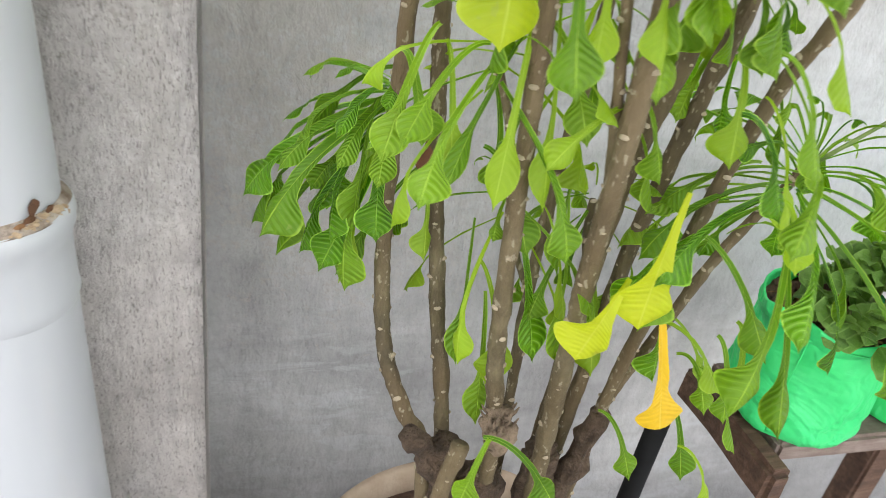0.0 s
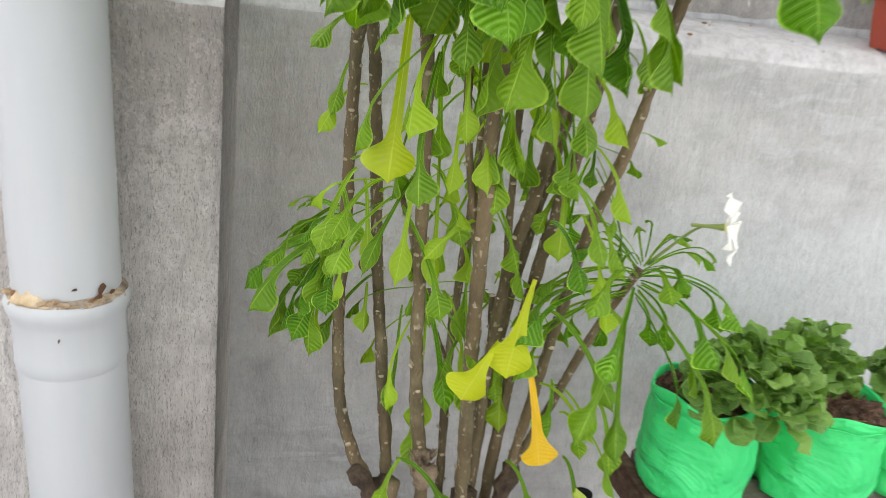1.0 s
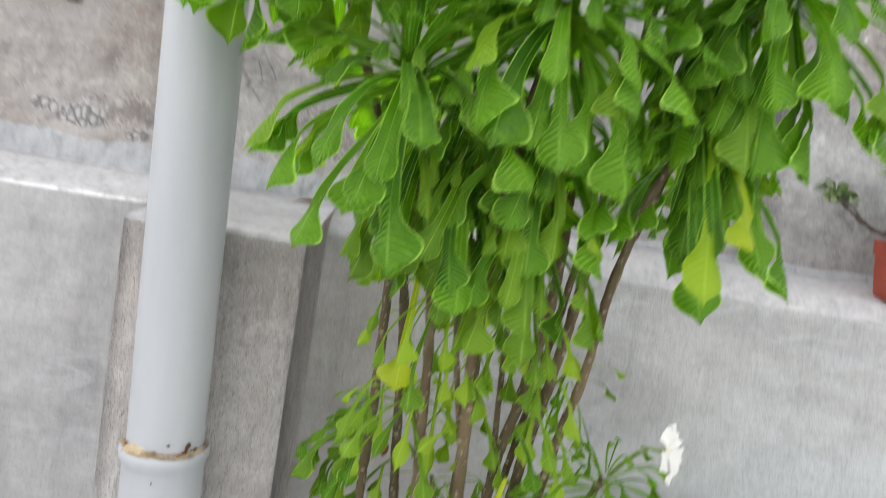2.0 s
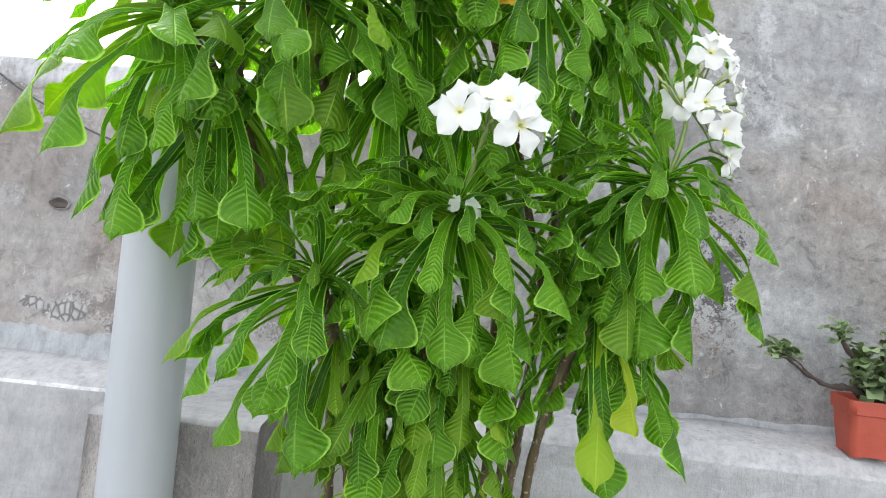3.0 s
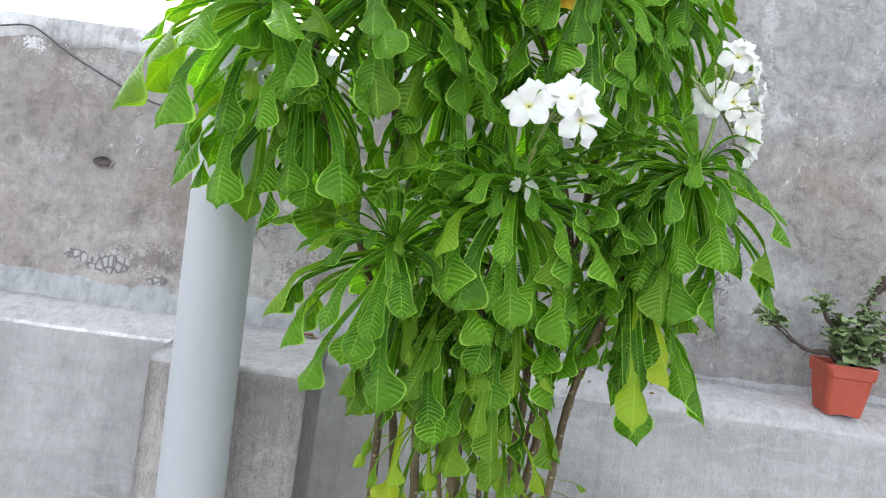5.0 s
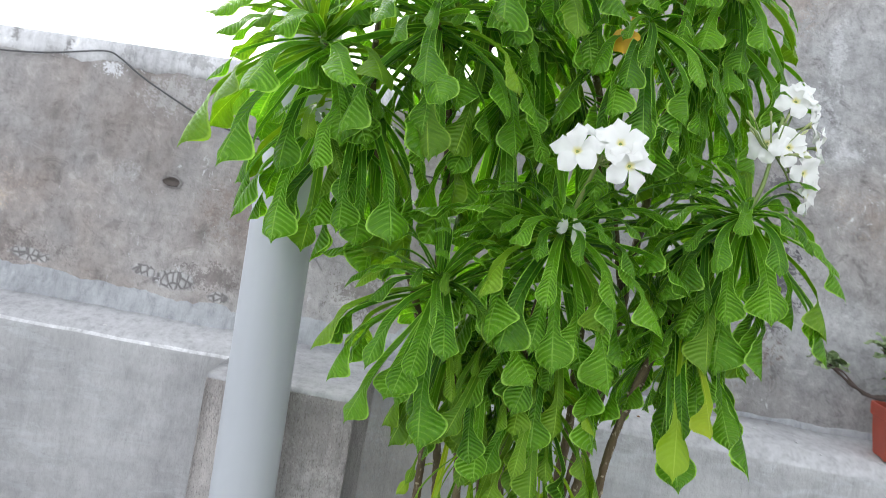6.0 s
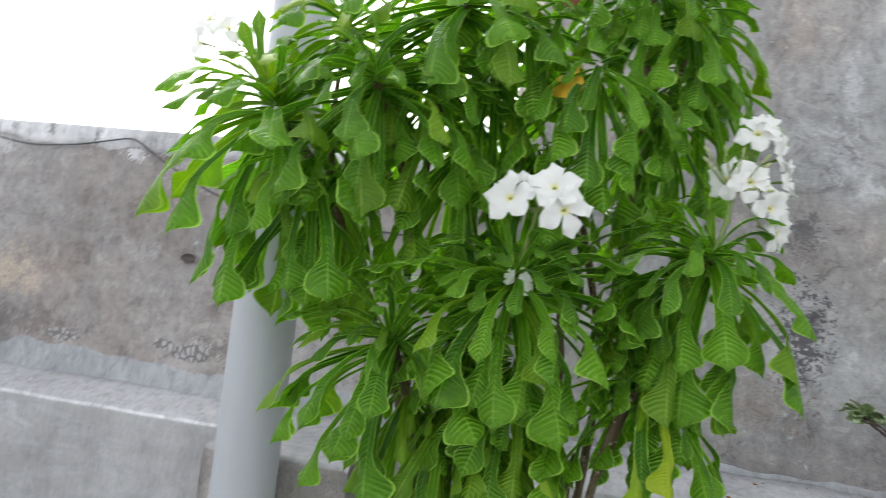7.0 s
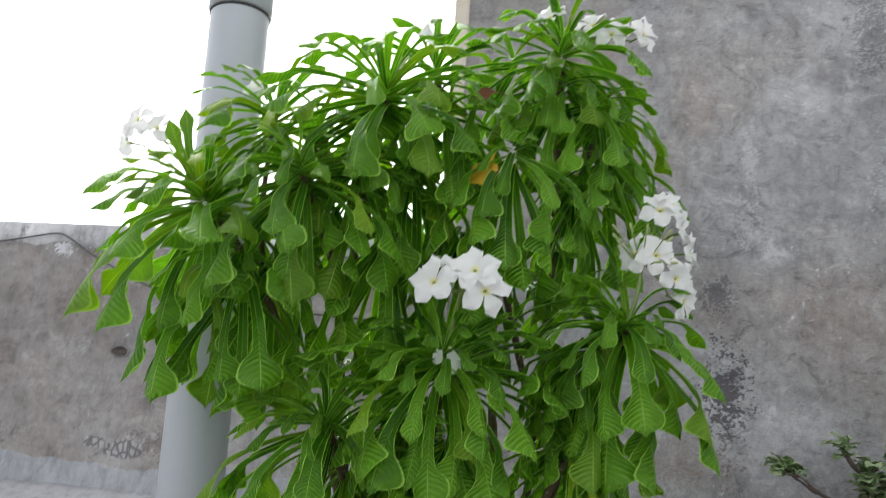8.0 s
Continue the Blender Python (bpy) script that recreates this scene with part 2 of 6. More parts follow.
M_PVC = pvc()
M_MORTAR = simple("joint_mortar", (0.32, 0.22, 0.13), (0.60, 0.50, 0.36), 60, 0.95, 0.9, 0.004)
M_SMEAR = simple("smeared_mortar", (0.11, 0.06, 0.032), (0.66, 0.60, 0.52), 42, 0.95, 1.0, 0.004)
M_DARK = simple("black_plastic", (0.012, 0.012, 0.014), (0.03, 0.03, 0.032), 20, 0.45, 0.2)
M_RUBBER = simple("black_rubber", (0.006, 0.006, 0.007), (0.014, 0.014, 0.015), 20, 0.85, 0.2, Specular_IOR_Level=0.15)
M_CABLE = simple("grey_cable", (0.05, 0.05, 0.055), (0.10, 0.10, 0.10), 40, 0.6)
M_SOIL = simple("dry_soil", (0.05, 0.026, 0.018), (0.26, 0.145, 0.095), 70, 0.97, 1.0, 0.012)
M_TERRA = simple("red_plastic_pot", (0.36, 0.055, 0.03), (0.46, 0.085, 0.05), 25, 0.5, 0.25)
M_BEIGE = simple("beige_planter", (0.36, 0.27, 0.20), (0.52, 0.42, 0.33), 25, 0.75, 0.5)
M_CREAM = simple("cream_paint", (0.62, 0.54, 0.44), (0.74, 0.67, 0.57), 12, 0.85, 0.3)
M_DRY = simple("dry_leaf", (0.16, 0.075, 0.03), (0.36, 0.20, 0.09), 60, 0.85, 0.5)
M_RUST = simple("rusty_leaf", (0.075, 0.022, 0.008), (0.16, 0.055, 0.015), 60, 0.7, 0.4)
M_ORANGE_DRY = simple("orange_leaf", (0.50, 0.25, 0.015), (0.62, 0.36, 0.025), 60, 0.55, 0.3)


def wood(name, dark, mid, light):
    k = Nodes(name)
    p = k.coords("Object")
    g = k.noise(k.scaled(p, 14, 14, 14), 1.0, 3, 0.6, 2.5)
    fibre = k.noise(k.scaled(p, 9, 90, 90), 1.0, 6, 0.7, 0.4)
    col = k.ramp(k.math("ADD", k.math("MULTIPLY", fibre, 0.7), k.math("MULTIPLY", g, 0.3)), (0.32, dark), (0.5, mid), (0.7, light))
    return k.finish(col, 0.85, k.bump(fibre, 0.8, 0.004))


M_WOOD = wood("dark_old_wood", (0.028, 0.014, 0.009), (0.085, 0.044, 0.028), (0.18, 0.11, 0.075))
M_PLANK = wood("worn_pale_wood", (0.10, 0.065, 0.055), (0.19, 0.14, 0.12), (0.30, 0.25, 0.23))


def bark():
    k = Nodes("grey_green_bark")
    p = k.coords("Object")
    t = k.noise(p, 9, 5, 0.65)
    col = k.ramp(t, (0.3, (0.040, 0.032, 0.015)), (0.5, (0.105, 0.083, 0.042)), (0.7, (0.21, 0.172, 0.10)))
    fine = k.noise(k.scaled(p, 120, 120, 45), 1.0, 5, 0.7)
    col = k.mix(0.6, col, k.ramp(fine, (0.3, 0.5), (0.7, 1.45)), "MULTIPLY")
    col = k.mix(k.ramp(k.noise(p, 4, 4), (0.38, 0.0), (0.62, 0.65)), col, (0.132, 0.084, 0.04))
    fleck = k.ramp(k.noise(k.scaled(p, 210, 210, 120), 1.0, 2, 0.5), (0.62, 0.0), (0.68, 0.7))
    col = k.mix(fleck, col, (0.32, 0.28, 0.20))
    return k.finish(col, 0.72, k.bump(fine, 1.0, 0.005))


M_BARK = bark()
M_SCAR = simple("leaf_scar", (0.27, 0.22, 0.15), (0.46, 0.39, 0.29), 120, 0.8, 0.4)
M_BUDGREEN = simple("pale_green_bud", (0.30, 0.36, 0.12), (0.55, 0.58, 0.30), 60, 0.5)
M_GREENSTEM = simple("green_stalk", (0.13, 0.21, 0.05), (0.25, 0.31, 0.09), 60, 0.5)


def leaf_material(name, deep, mid, pale, vein, veins=29.0, translucent=0.3, rough=0.48, bump=0.9, show=0.26, rim=0.9, tip=0.5):
    """A leaf blade with midrib, side veins, pale margin; U runs across, V along the blade."""
    k = Nodes(name)
    uv = k.coords("UV")
    sep = k.node("ShaderNodeSeparateXYZ", Vector=uv)
    u = k.math("ABSOLUTE", k.math("SUBTRACT", k.math("MULTIPLY", sep.outputs[0], 2.0), 1.0))
    v = sep.outputs[1]
    info = k.node("ShaderNodeObjectInfo").outputs["Random"]
    isle = k.node("ShaderNodeNewGeometry").outputs["Random Per Island"]
    rnd = k.math("FRACT", k.math("ADD", info, isle))
    p = k.coords("Object")
    patch = k.noise(p, 16, 4, 0.6)
    tone = k.math("ADD", k.math("MULTIPLY", rnd, 0.62), k.math("MULTIPLY", patch, 0.45))
    col = k.ramp(tone, (0.15, deep), (0.5, mid), (0.92, pale))
    stray = k.math("MULTIPLY", k.math("SUBTRACT", k.noise(p, 34, 3, 0.6), 0.5), 0.022)
    rise = k.math("ADD", k.math("SUBTRACT", v, k.math("MULTIPLY", k.math("POWER", u, 1.5), 0.062)), stray)
    wave = k.math("SINE", k.math("MULTIPLY", rise, veins * 6.2832))
    ridge = k.math("POWER", k.math("ADD", k.math("MULTIPLY", wave, 0.5), 0.5), 15.0)
    hood = k.ramp(v, (0.35, 0.0), (0.74, 1.0))
    inner = k.ramp(u, (0.72, 1.0), (0.94, 0.25))
    ridge = k.math("MULTIPLY", k.math("MULTIPLY", ridge, hood), inner)
    slim = k.math("SUBTRACT", 1.0, hood)
    midrib = k.ramp(k.math("MULTIPLY", u, k.math("SUBTRACT", 1.0, k.math("MULTIPLY", slim, 0.6))), (0.0, 1.0), (0.06, 0.0))
    margin = k.ramp(k.math("ADD", u, k.math("MULTIPLY", slim, 0.08)), (0.90, 0.0), (0.965, 1.0))
    seen = k.math("MULTIPLY", show, k.math("ADD", 0.45, rnd))
    lines = k.math("MAXIMUM", k.math("MULTIPLY", ridge, seen), k.math("MAXIMUM", k.math("MULTIPLY", midrib, 0.7), k.math("MULTIPLY", margin, rim)))
    col = k.mix(k.math("MULTIPLY", k.ramp(v, (0.55, 0.0), (1.0, tip)), k.ramp(k.noise(p, 9, 3, 0.6), (0.35, 0.35), (0.65, 1.0))), col, pale)
    col = k.mix(lines, col, vein)
    spot = k.ramp(k.noise(p, 90, 2, 0.5), (0.70, 0.0), (0.74, 0.5))
    col = k.mix(spot, col, k.mix(0.5, col, (0.30, 0.34, 0.12)))
    swell = k.math("MULTIPLY", k.math("COSINE", k.math("MULTIPLY", rise, veins * 6.2832)), k.math("MULTIPLY", hood, k.ramp(u, (0.0, 0.35), (0.3, 1.0), (0.85, 1.0), (1.0, 0.2))))
    height = k.math("SUBTRACT", swell, k.math("MULTIPLY", midrib, 1.2))
    nb = k.bump(height, bump, 0.0008)
    nb = k.bump(k.noise(p, 45, 3, 0.6), 0.35, 0.006, nb)
    nb = k.bump(k.noise(p, 200, 2), 0.12, 0.001, nb)
    k.finish(col, rough, nb, Specular_IOR_Level=0.38)
    tr = k.node("ShaderNodeBsdfTranslucent", Color=k.mix(1.0, col, (1.25, 1.4, 0.4), "MULTIPLY"), Normal=nb)
    mixer = k.node("ShaderNodeMixShader", Fac=translucent)
    k.l.new(k.bsdf.outputs[0], mixer.inputs[1])
    k.l.new(tr.outputs[0], mixer.inputs[2])
    k.l.new(mixer.outputs[0], k.out.inputs[0])
    return k.mat


M_LEAF = leaf_material("plumeria_leaf", (0.024, 0.1, 0.005), (0.066, 0.21, 0.008), (0.16, 0.37, 0.013), (0.38, 0.64, 0.10), bump=1.0, translucent=0.4, rough=0.3, show=0.4, rim=0.95, tip=0.9)
# For young leaves, and for older ones with backlight put into their colour.
M_FRESH_LIT = leaf_material("fresh_backlit_leaf", (0.055, 0.155, 0.005), (0.105, 0.235, 0.007), (0.19, 0.34, 0.012), (0.40, 0.58, 0.07), bump=0.6, translucent=0.34, show=0.15, rim=0.5)
M_LIME = leaf_material("young_lime_leaf", (0.15, 0.26, 0.008), (0.2, 0.335, 0.010), (0.29, 0.445, 0.015), (0.42, 0.56, 0.07), translucent=0.36, show=0.09, bump=0.25, rim=0.3)
M_YELLOW = leaf_material("yellowing_leaf", (0.36, 0.45, 0.010), (0.45, 0.52, 0.012), (0.53, 0.57, 0.016), (0.56, 0.60, 0.08), translucent=0.4, show=0.1, bump=0.25, rim=0.25)
M_FADING = leaf_material("fading_leaf", (0.22, 0.33, 0.010), (0.34, 0.43, 0.012), (0.46, 0.51, 0.016), (0.48, 0.56, 0.08), translucent=0.35, show=0.12, bump=0.3, rim=0.3)
M_AMBER = leaf_material("amber_leaf", (0.72, 0.40, 0.015), (0.78, 0.46, 0.02), (0.80, 0.52, 0.03), (0.8, 0.58, 0.10), translucent=0.35, show=0.1, bump=0.3, rim=0.25)
M_HERB = leaf_material("herb_leaf", (0.065, 0.15, 0.025), (0.135, 0.275, 0.05), (0.25, 0.42, 0.10), (0.22, 0.37, 0.10), 5, 0.3, 0.45, 0.5)
M_JADE = leaf_material("succulent_leaf", (0.13, 0.20, 0.09), (0.24, 0.33, 0.16), (0.38, 0.46, 0.27), (0.30, 0.39, 0.20), 3, 0.12, 0.4, 0.2)
M_PINKLEAF = leaf_material("desert_rose_leaf", (0.12, 0.22, 0.02), (0.24, 0.36, 0.04), (0.42, 0.47, 0.08), (0.48, 0.50, 0.15), 7, 0.3, 0.35, 0.3)
M_BUD = simple("pink_bud", (0.62, 0.03, 0.12), (0.80, 0.12, 0.22), 50, 0.5, 0.2)


def petal_material():
    k = Nodes("white_petal")
    sep = k.node("ShaderNodeSeparateXYZ", Vector=k.coords("UV"))
    col = k.ramp(sep.outputs[1], (0.0, (0.78, 0.66, 0.06)), (0.10, (0.84, 0.80, 0.38)), (0.22, (0.88, 0.88, 0.86)))
    k.finish(col, 0.5, k.bump(k.noise(k.coords("Object"), 80, 3), 0.15, 0.001))
    tr = k.node("ShaderNodeBsdfTranslucent", Color=col)
    mixer = k.node("ShaderNodeMixShader", Fac=0.3)
    k.l.new(k.bsdf.outputs[0], mixer.inputs[1])
    k.l.new(tr.outputs[0], mixer.inputs[2])
    k.l.new(mixer.outputs[0], k.out.inputs[0])
    return k.mat


M_PETAL = petal_material()


def bag_material():
    k = Nodes("green_woven_poly")
    p = k.coords("Object")
    soft = k.noise(p, 7, 4, 0.6, 0.5)
    col = k.ramp(soft, (0.3, (0.03, 0.68, 0.19)), (0.55, (0.06, 0.84, 0.28)), (0.75, (0.14, 0.88, 0.40)))
    weave = k.node("ShaderNodeTexChecker", Vector=p, Scale=420.0).outputs["Fac"]
    crease = k.noise(k.scaled(p, 8, 8, 11), 1.0, 4, 0.55, 0.8)
    nb = k.bump(weave, 0.12, 0.001)
    nb = k.bump(crease, 1.0, 0.03, nb)
    nb = k.bump(k.noise(k.scaled(p, 26, 26, 40), 1.0, 3, 0.5, 1.4), 0.45, 0.006, nb)
    k.finish(col, 0.42, nb)
    tr = k.node("ShaderNodeBsdfTranslucent", Color=col)
    mixer = k.node("ShaderNodeMixShader", Fac=0.3)
    k.l.new(k.bsdf.outputs[0], mixer.inputs[1])
    k.l.new(tr.outputs[0], mixer.inputs[2])
    k.l.new(mixer.outputs[0], k.out.inputs[0])
    return k.mat


M_BAG = bag_material()


# ---- helpers for meshes ----
def mesh_of(name, verts, faces, materials, uvs=None, face_mats=None, smooth=True):
    me = bpy.data.meshes.new(name)
    me.from_pydata([tuple(v) for v in verts], [], faces)
    for m in materials:
        me.materials.append(m)
    if face_mats:
        me.polygons.foreach_set("material_index", face_mats)
    if uvs:
        layer = me.uv_layers.new(name="UVMap")
        flat = []
        for loop in me.loops:
            flat.extend(uvs[loop.vertex_index])
        layer.data.foreach_set("uv", flat)
    me.polygons.foreach_set("use_smooth", [smooth] * len(me.polygons))
    me.update()
    return me


def part(name, me, parent, label="", m=None):
    ob = new(name, me)
    ob.parent = parent
    if m is not None:
        ob.matrix_basis = m
    if label:
        ob["label"] = label
    return ob


def thing(name, label, category, at=(0, 0, 0), group="", kind=""):
    ob = new(name)
    ob.location = at
    ob.empty_display_size = 0.05
    return tagged(ob, label, category, group, kind)


def structure(name, me, label, category):
    return tagged(new(name, me), label, category, kind="structure")


def box_mesh(name, lo, hi, materials, bevel=0.004, cuts=0, rough=0.0, seed=1):
    bm = bmesh.new()
    bmesh.ops.create_cube(bm, size=1.0)
    for v in bm.verts:
        v.co = Vector([lo[i] + (v.co[i] + 0.5) * (hi[i] - lo[i]) for i in range(3)])
    if bevel:
        bmesh.ops.bevel(bm, geom=list(bm.edges), offset=bevel, segments=2, affect="EDGES")
    if cuts:
        long_edges = [e for e in bm.edges if e.calc_length() > 0.05]
        bmesh.ops.subdivide_edges(bm, edges=long_edges, cuts=cuts, use_grid_fill=True)
    if rough:
        for v in bm.verts:
            v.co += noise.noise_vector(v.co * 18 + Vector((seed, 0, 0))) * rough
    me = bpy.data.meshes.new(name)
    bm.to_mesh(me)
    bm.free()
    for mt in materials:
        me.materials.append(mt)
    return me


def lathe(name, profile, materials, seg=40, wobble=0.0, square=0.0, seed=0.0, cap=True):
    """A turned body from (radius, height) rows, outside and inside in one line."""
    verts, faces = [], []
    for r, z in profile:
        for i in range(seg):
            a = 2 * math.pi * i / seg
            q = r
            if square:
                c = max(abs(math.cos(a)), abs(math.sin(a)))
                q = r * ((1 - square) + square / c * 0.93)
            d = 1 + wobble * noise.noise(Vector((math.cos(a) * 1.6 + seed, math.sin(a) * 1.6, z * 14)))
            verts.append((q * d * math.cos(a), q * d * math.sin(a), z))
    for j in range(len(profile) - 1):
        for i in range(seg):
            k = (i + 1) % seg
            faces.append((j * seg + i, j * seg + k, (j + 1) * seg + k, (j + 1) * seg + i))
    if cap:
        faces.append(tuple(range(seg - 1, -1, -1)))
        faces.append(tuple(range((len(profile) - 1) * seg, len(profile) * seg)))
    return mesh_of(name, verts, faces, materials)


def smooth_line(points, per=6):
    """Catmull-Rom through the points."""
    p = [Vector(q) for q in points]
    p = [p[0] * 2 - p[1]] + p + [p[-1] * 2 - p[-2]]
    out = []
    for i in range(1, len(p) - 2):
        for j in range(per):
            t = j / per
            out.append(0.5 * (2 * p[i] + (p[i + 1] - p[i - 1]) * t + (2 * p[i - 1] - 5 * p[i] + 4 * p[i + 1] - p[i + 2]) * t * t + (3 * p[i] - p[i - 1] - 3 * p[i + 1] + p[i + 2]) * t ** 3))
    out.append(p[-2])
    return out


def tube_into(verts, faces, mats, line, radii, seg=10, mat=0, lump=0.0):
    start = len(verts)
    side = Vector((1, 0, 0))
    n = len(line)
    for i, q in enumerate(line):
        t = (line[min(i + 1, n - 1)] - line[max(i - 1, 0)]).normalized()
        side = (side - t * side.dot(t)).normalized()
        other = t.cross(side)
        r = radii[0] + (radii[1] - radii[0]) * i / (n - 1)
        for j in range(seg):
            a = 2 * math.pi * j / seg
            w = side * math.cos(a) + other * math.sin(a)
            d = 1 + lump * (noise.noise((q + w * r) * 45) + 0.6 * noise.noise((q + w * r) * 130))
            verts.append(q + w * r * d)
    for i in range(n - 1):
        for j in range(seg):
            k = (j + 1) % seg
            faces.append((start + i * seg + j, start + i * seg + k, start + (i + 1) * seg + k, start + (i + 1) * seg + j))
            mats.append(mat)
    faces.append(tuple(start + j for j in range(seg - 1, -1, -1)))
    faces.append(tuple(start + (n - 1) * seg + j for j in range(seg)))
    mats += [mat, mat]


def tube_mesh(name, points, r0, r1, materials, seg=10, per=6, lump=0.0):
    verts, faces, mats = [], [], []
    tube_into(verts, faces, mats, smooth_line(points, per), (r0, r1), seg, 0, lump)
    return mesh_of(name, verts, faces, materials, face_mats=mats)


def stem_mesh(name, points, r0, r1, seed, step=0.011):
    """A woody stem with pale crescent scars in a spiral."""
    rng = random.Random(seed)
    line = smooth_line(points, 22)
    verts, faces, mats = [], [], []
    tube_into(verts, faces, mats, line, (r0 * 0.61, r1 * 0.70), 14, 0, 0.26)
    run, a = 0.0, rng.random() * 6.28
    for i in range(1, len(line)):
        run += (line[i] - line[i - 1]).length
        if run < step:
            continue
        run = 0.0
        a += 2.4 + rng.uniform(-0.3, 0.3)
        t = (line[i] - line[i - 1]).normalized()
        side = t.orthogonal().normalized()
        out = Matrix.Rotation(a, 3, t) @ side
        wide = t.cross(out)
        r = r0 + (r1 - r0) * i / len(line)
        base = line[i] + out * r * 0.60
        size = rng.uniform(0.0013, 0.0029)
        s = len(verts)
        ring = 7
        for j in range(ring):
            b = 2 * math.pi * j / ring
            verts.append(base + wide * math.cos(b) * size * 1.3 + t * math.sin(b) * size * 0.8)
        for j in range(ring):
            b = 2 * math.pi * j / ring
            verts.append(base + out * size * 0.75 + wide * math.cos(b) * size * 0.8 + t * math.sin(b) * size * 0.4)
        for j in range(ring):
            k = (j + 1) % ring
            faces.append((s + j, s + k, s + ring + k, s + ring + j))
            mats.append(1)
        faces.append(tuple(s + ring + j for j in range(ring)))
        mats.append(1)
    return mesh_of(name, verts, faces, [M_BARK, M_SCAR], face_mats=mats)


SPOON = ((0.0, 0.21), (0.2, 0.25), (0.4, 0.28), (0.6, 0.305), (0.72, 0.335), (0.757, 0.42), (0.782, 0.64), (0.806, 0.85), (0.83, 0.97), (0.855, 1.0), (0.883, 0.985), (0.909, 0.89), (0.929, 0.72), (0.944, 0.51), (0.956, 0.31), (0.968, 0.15), (0.983, 0.06), (1.0, 0.0))
SPADE = ((0.0, 0.25), (0.2, 0.30), (0.4, 0.335), (0.58, 0.37), (0.69, 0.42), (0.736, 0.53), (0.768, 0.73), (0.796, 0.90), (0.822, 0.985), (0.85, 1.0), (0.88, 0.94), (0.905, 0.80), (0.923, 0.62), (0.938, 0.44), (0.95, 0.29), (0.964, 0.16), (0.98, 0.07), (1.0, 0.0))
STRAP = ((0.0, 0.36), (0.3, 0.47), (0.55, 0.55), (0.68, 0.62), (0.745, 0.73), (0.79, 0.88), (0.83, 0.98), (0.858, 1.0), (0.885, 0.94), (0.91, 0.79), (0.932, 0.58), (0.95, 0.36), (0.966, 0.18), (0.983, 0.07), (1.0, 0.0))
STALKED = ((0.0, 0.13), (0.3, 0.17), (0.6, 0.21), (0.73, 0.26), (0.775, 0.36), (0.805, 0.58), (0.832, 0.81), (0.858, 0.96), (0.883, 1.0), (0.908, 0.95), (0.93, 0.79), (0.948, 0.55), (0.96, 0.34), (0.972, 0.17), (0.985, 0.07), (1.0, 0.0))
PADDLE = ((0.0, 0.10), (0.25, 0.14), (0.42, 0.22), (0.5, 0.40), (0.56, 0.68), (0.62, 0.87), (0.69, 0.98), (0.75, 1.0), (0.81, 0.96), (0.86, 0.86), (0.905, 0.68), (0.935, 0.45), (0.955, 0.22), (0.975, 0.08), (1.0, 0.0))
FLARE = ((0.0, 0.1), (0.3, 0.16), (0.5, 0.26), (0.62, 0.4), (0.72, 0.66), (0.79, 0.9), (0.85, 1.0), (0.90, 0.97), (0.94, 0.8), (0.965, 0.5), (0.982, 0.18), (1.0, 0.0))
TRUMPET = ((0.0, 0.12), (0.3, 0.18), (0.6, 0.25), (0.74, 0.33), (0.84, 0.55), (0.91, 0.88), (0.95, 1.0), (0.98, 0.92), (1.0, 0.7))
OBOVATE = ((0.0, 0.10), (0.15, 0.22), (0.4, 0.62), (0.62, 0.95), (0.75, 1.0), (0.88, 0.8), (0.96, 0.40), (1.0, 0.08))
DISC = ((0.0, 0.1), (0.1, 0.34), (0.25, 0.74), (0.45, 1.0), (0.65, 1.0), (0.82, 0.82), (0.93, 0.5), (1.0, 0.12))
LANCE = ((0.0, 0.12), (0.15, 0.3), (0.45, 0.8), (0.65, 1.0), (0.82, 0.75), (0.93, 0.4), (1.0, 0.0))


def profile_at(profile, s):
    """The half width at s: a smooth curve through the profile's points."""
    n = len(profile)
    for k in range(n - 1):
        (a, wa), (b, wb) = profile[k], profile[k + 1]
        if s <= b:
            pa, pb = profile[max(k - 1, 0)], profile[min(k + 2, n - 1)]
            ma = (wb - pa[1]) / (b - pa[0])
            mb = (pb[1] - wa) / (pb[0] - a)
            h = b - a
            f = (s - a) / h
            return max(0.0, (2 * f ** 3 - 3 * f * f + 1) * wa + (f ** 3 - 2 * f * f + f) * h * ma + (3 * f * f - 2 * f ** 3) * wb + (f ** 3 - f * f) * h * mb)
    return profile[-1][1]


EVEN = [k / 8 for k in range(9)]
FINE = [0.0, 0.1, 0.2, 0.3, 0.4, 0.5, 0.59, 0.65, 0.69, 0.722, 0.75, 0.778, 0.805, 0.832, 0.857, 0.88, 0.9, 0.918, 0.934, 0.95, 0.966, 0.983, 1.0]


ROUND = [0.0, 0.12, 0.25, 0.36, 0.43, 0.48, 0.52, 0.56, 0.6, 0.65, 0.7, 0.75, 0.8, 0.84, 0.88, 0.91, 0.935, 0.955, 0.975, 1.0]


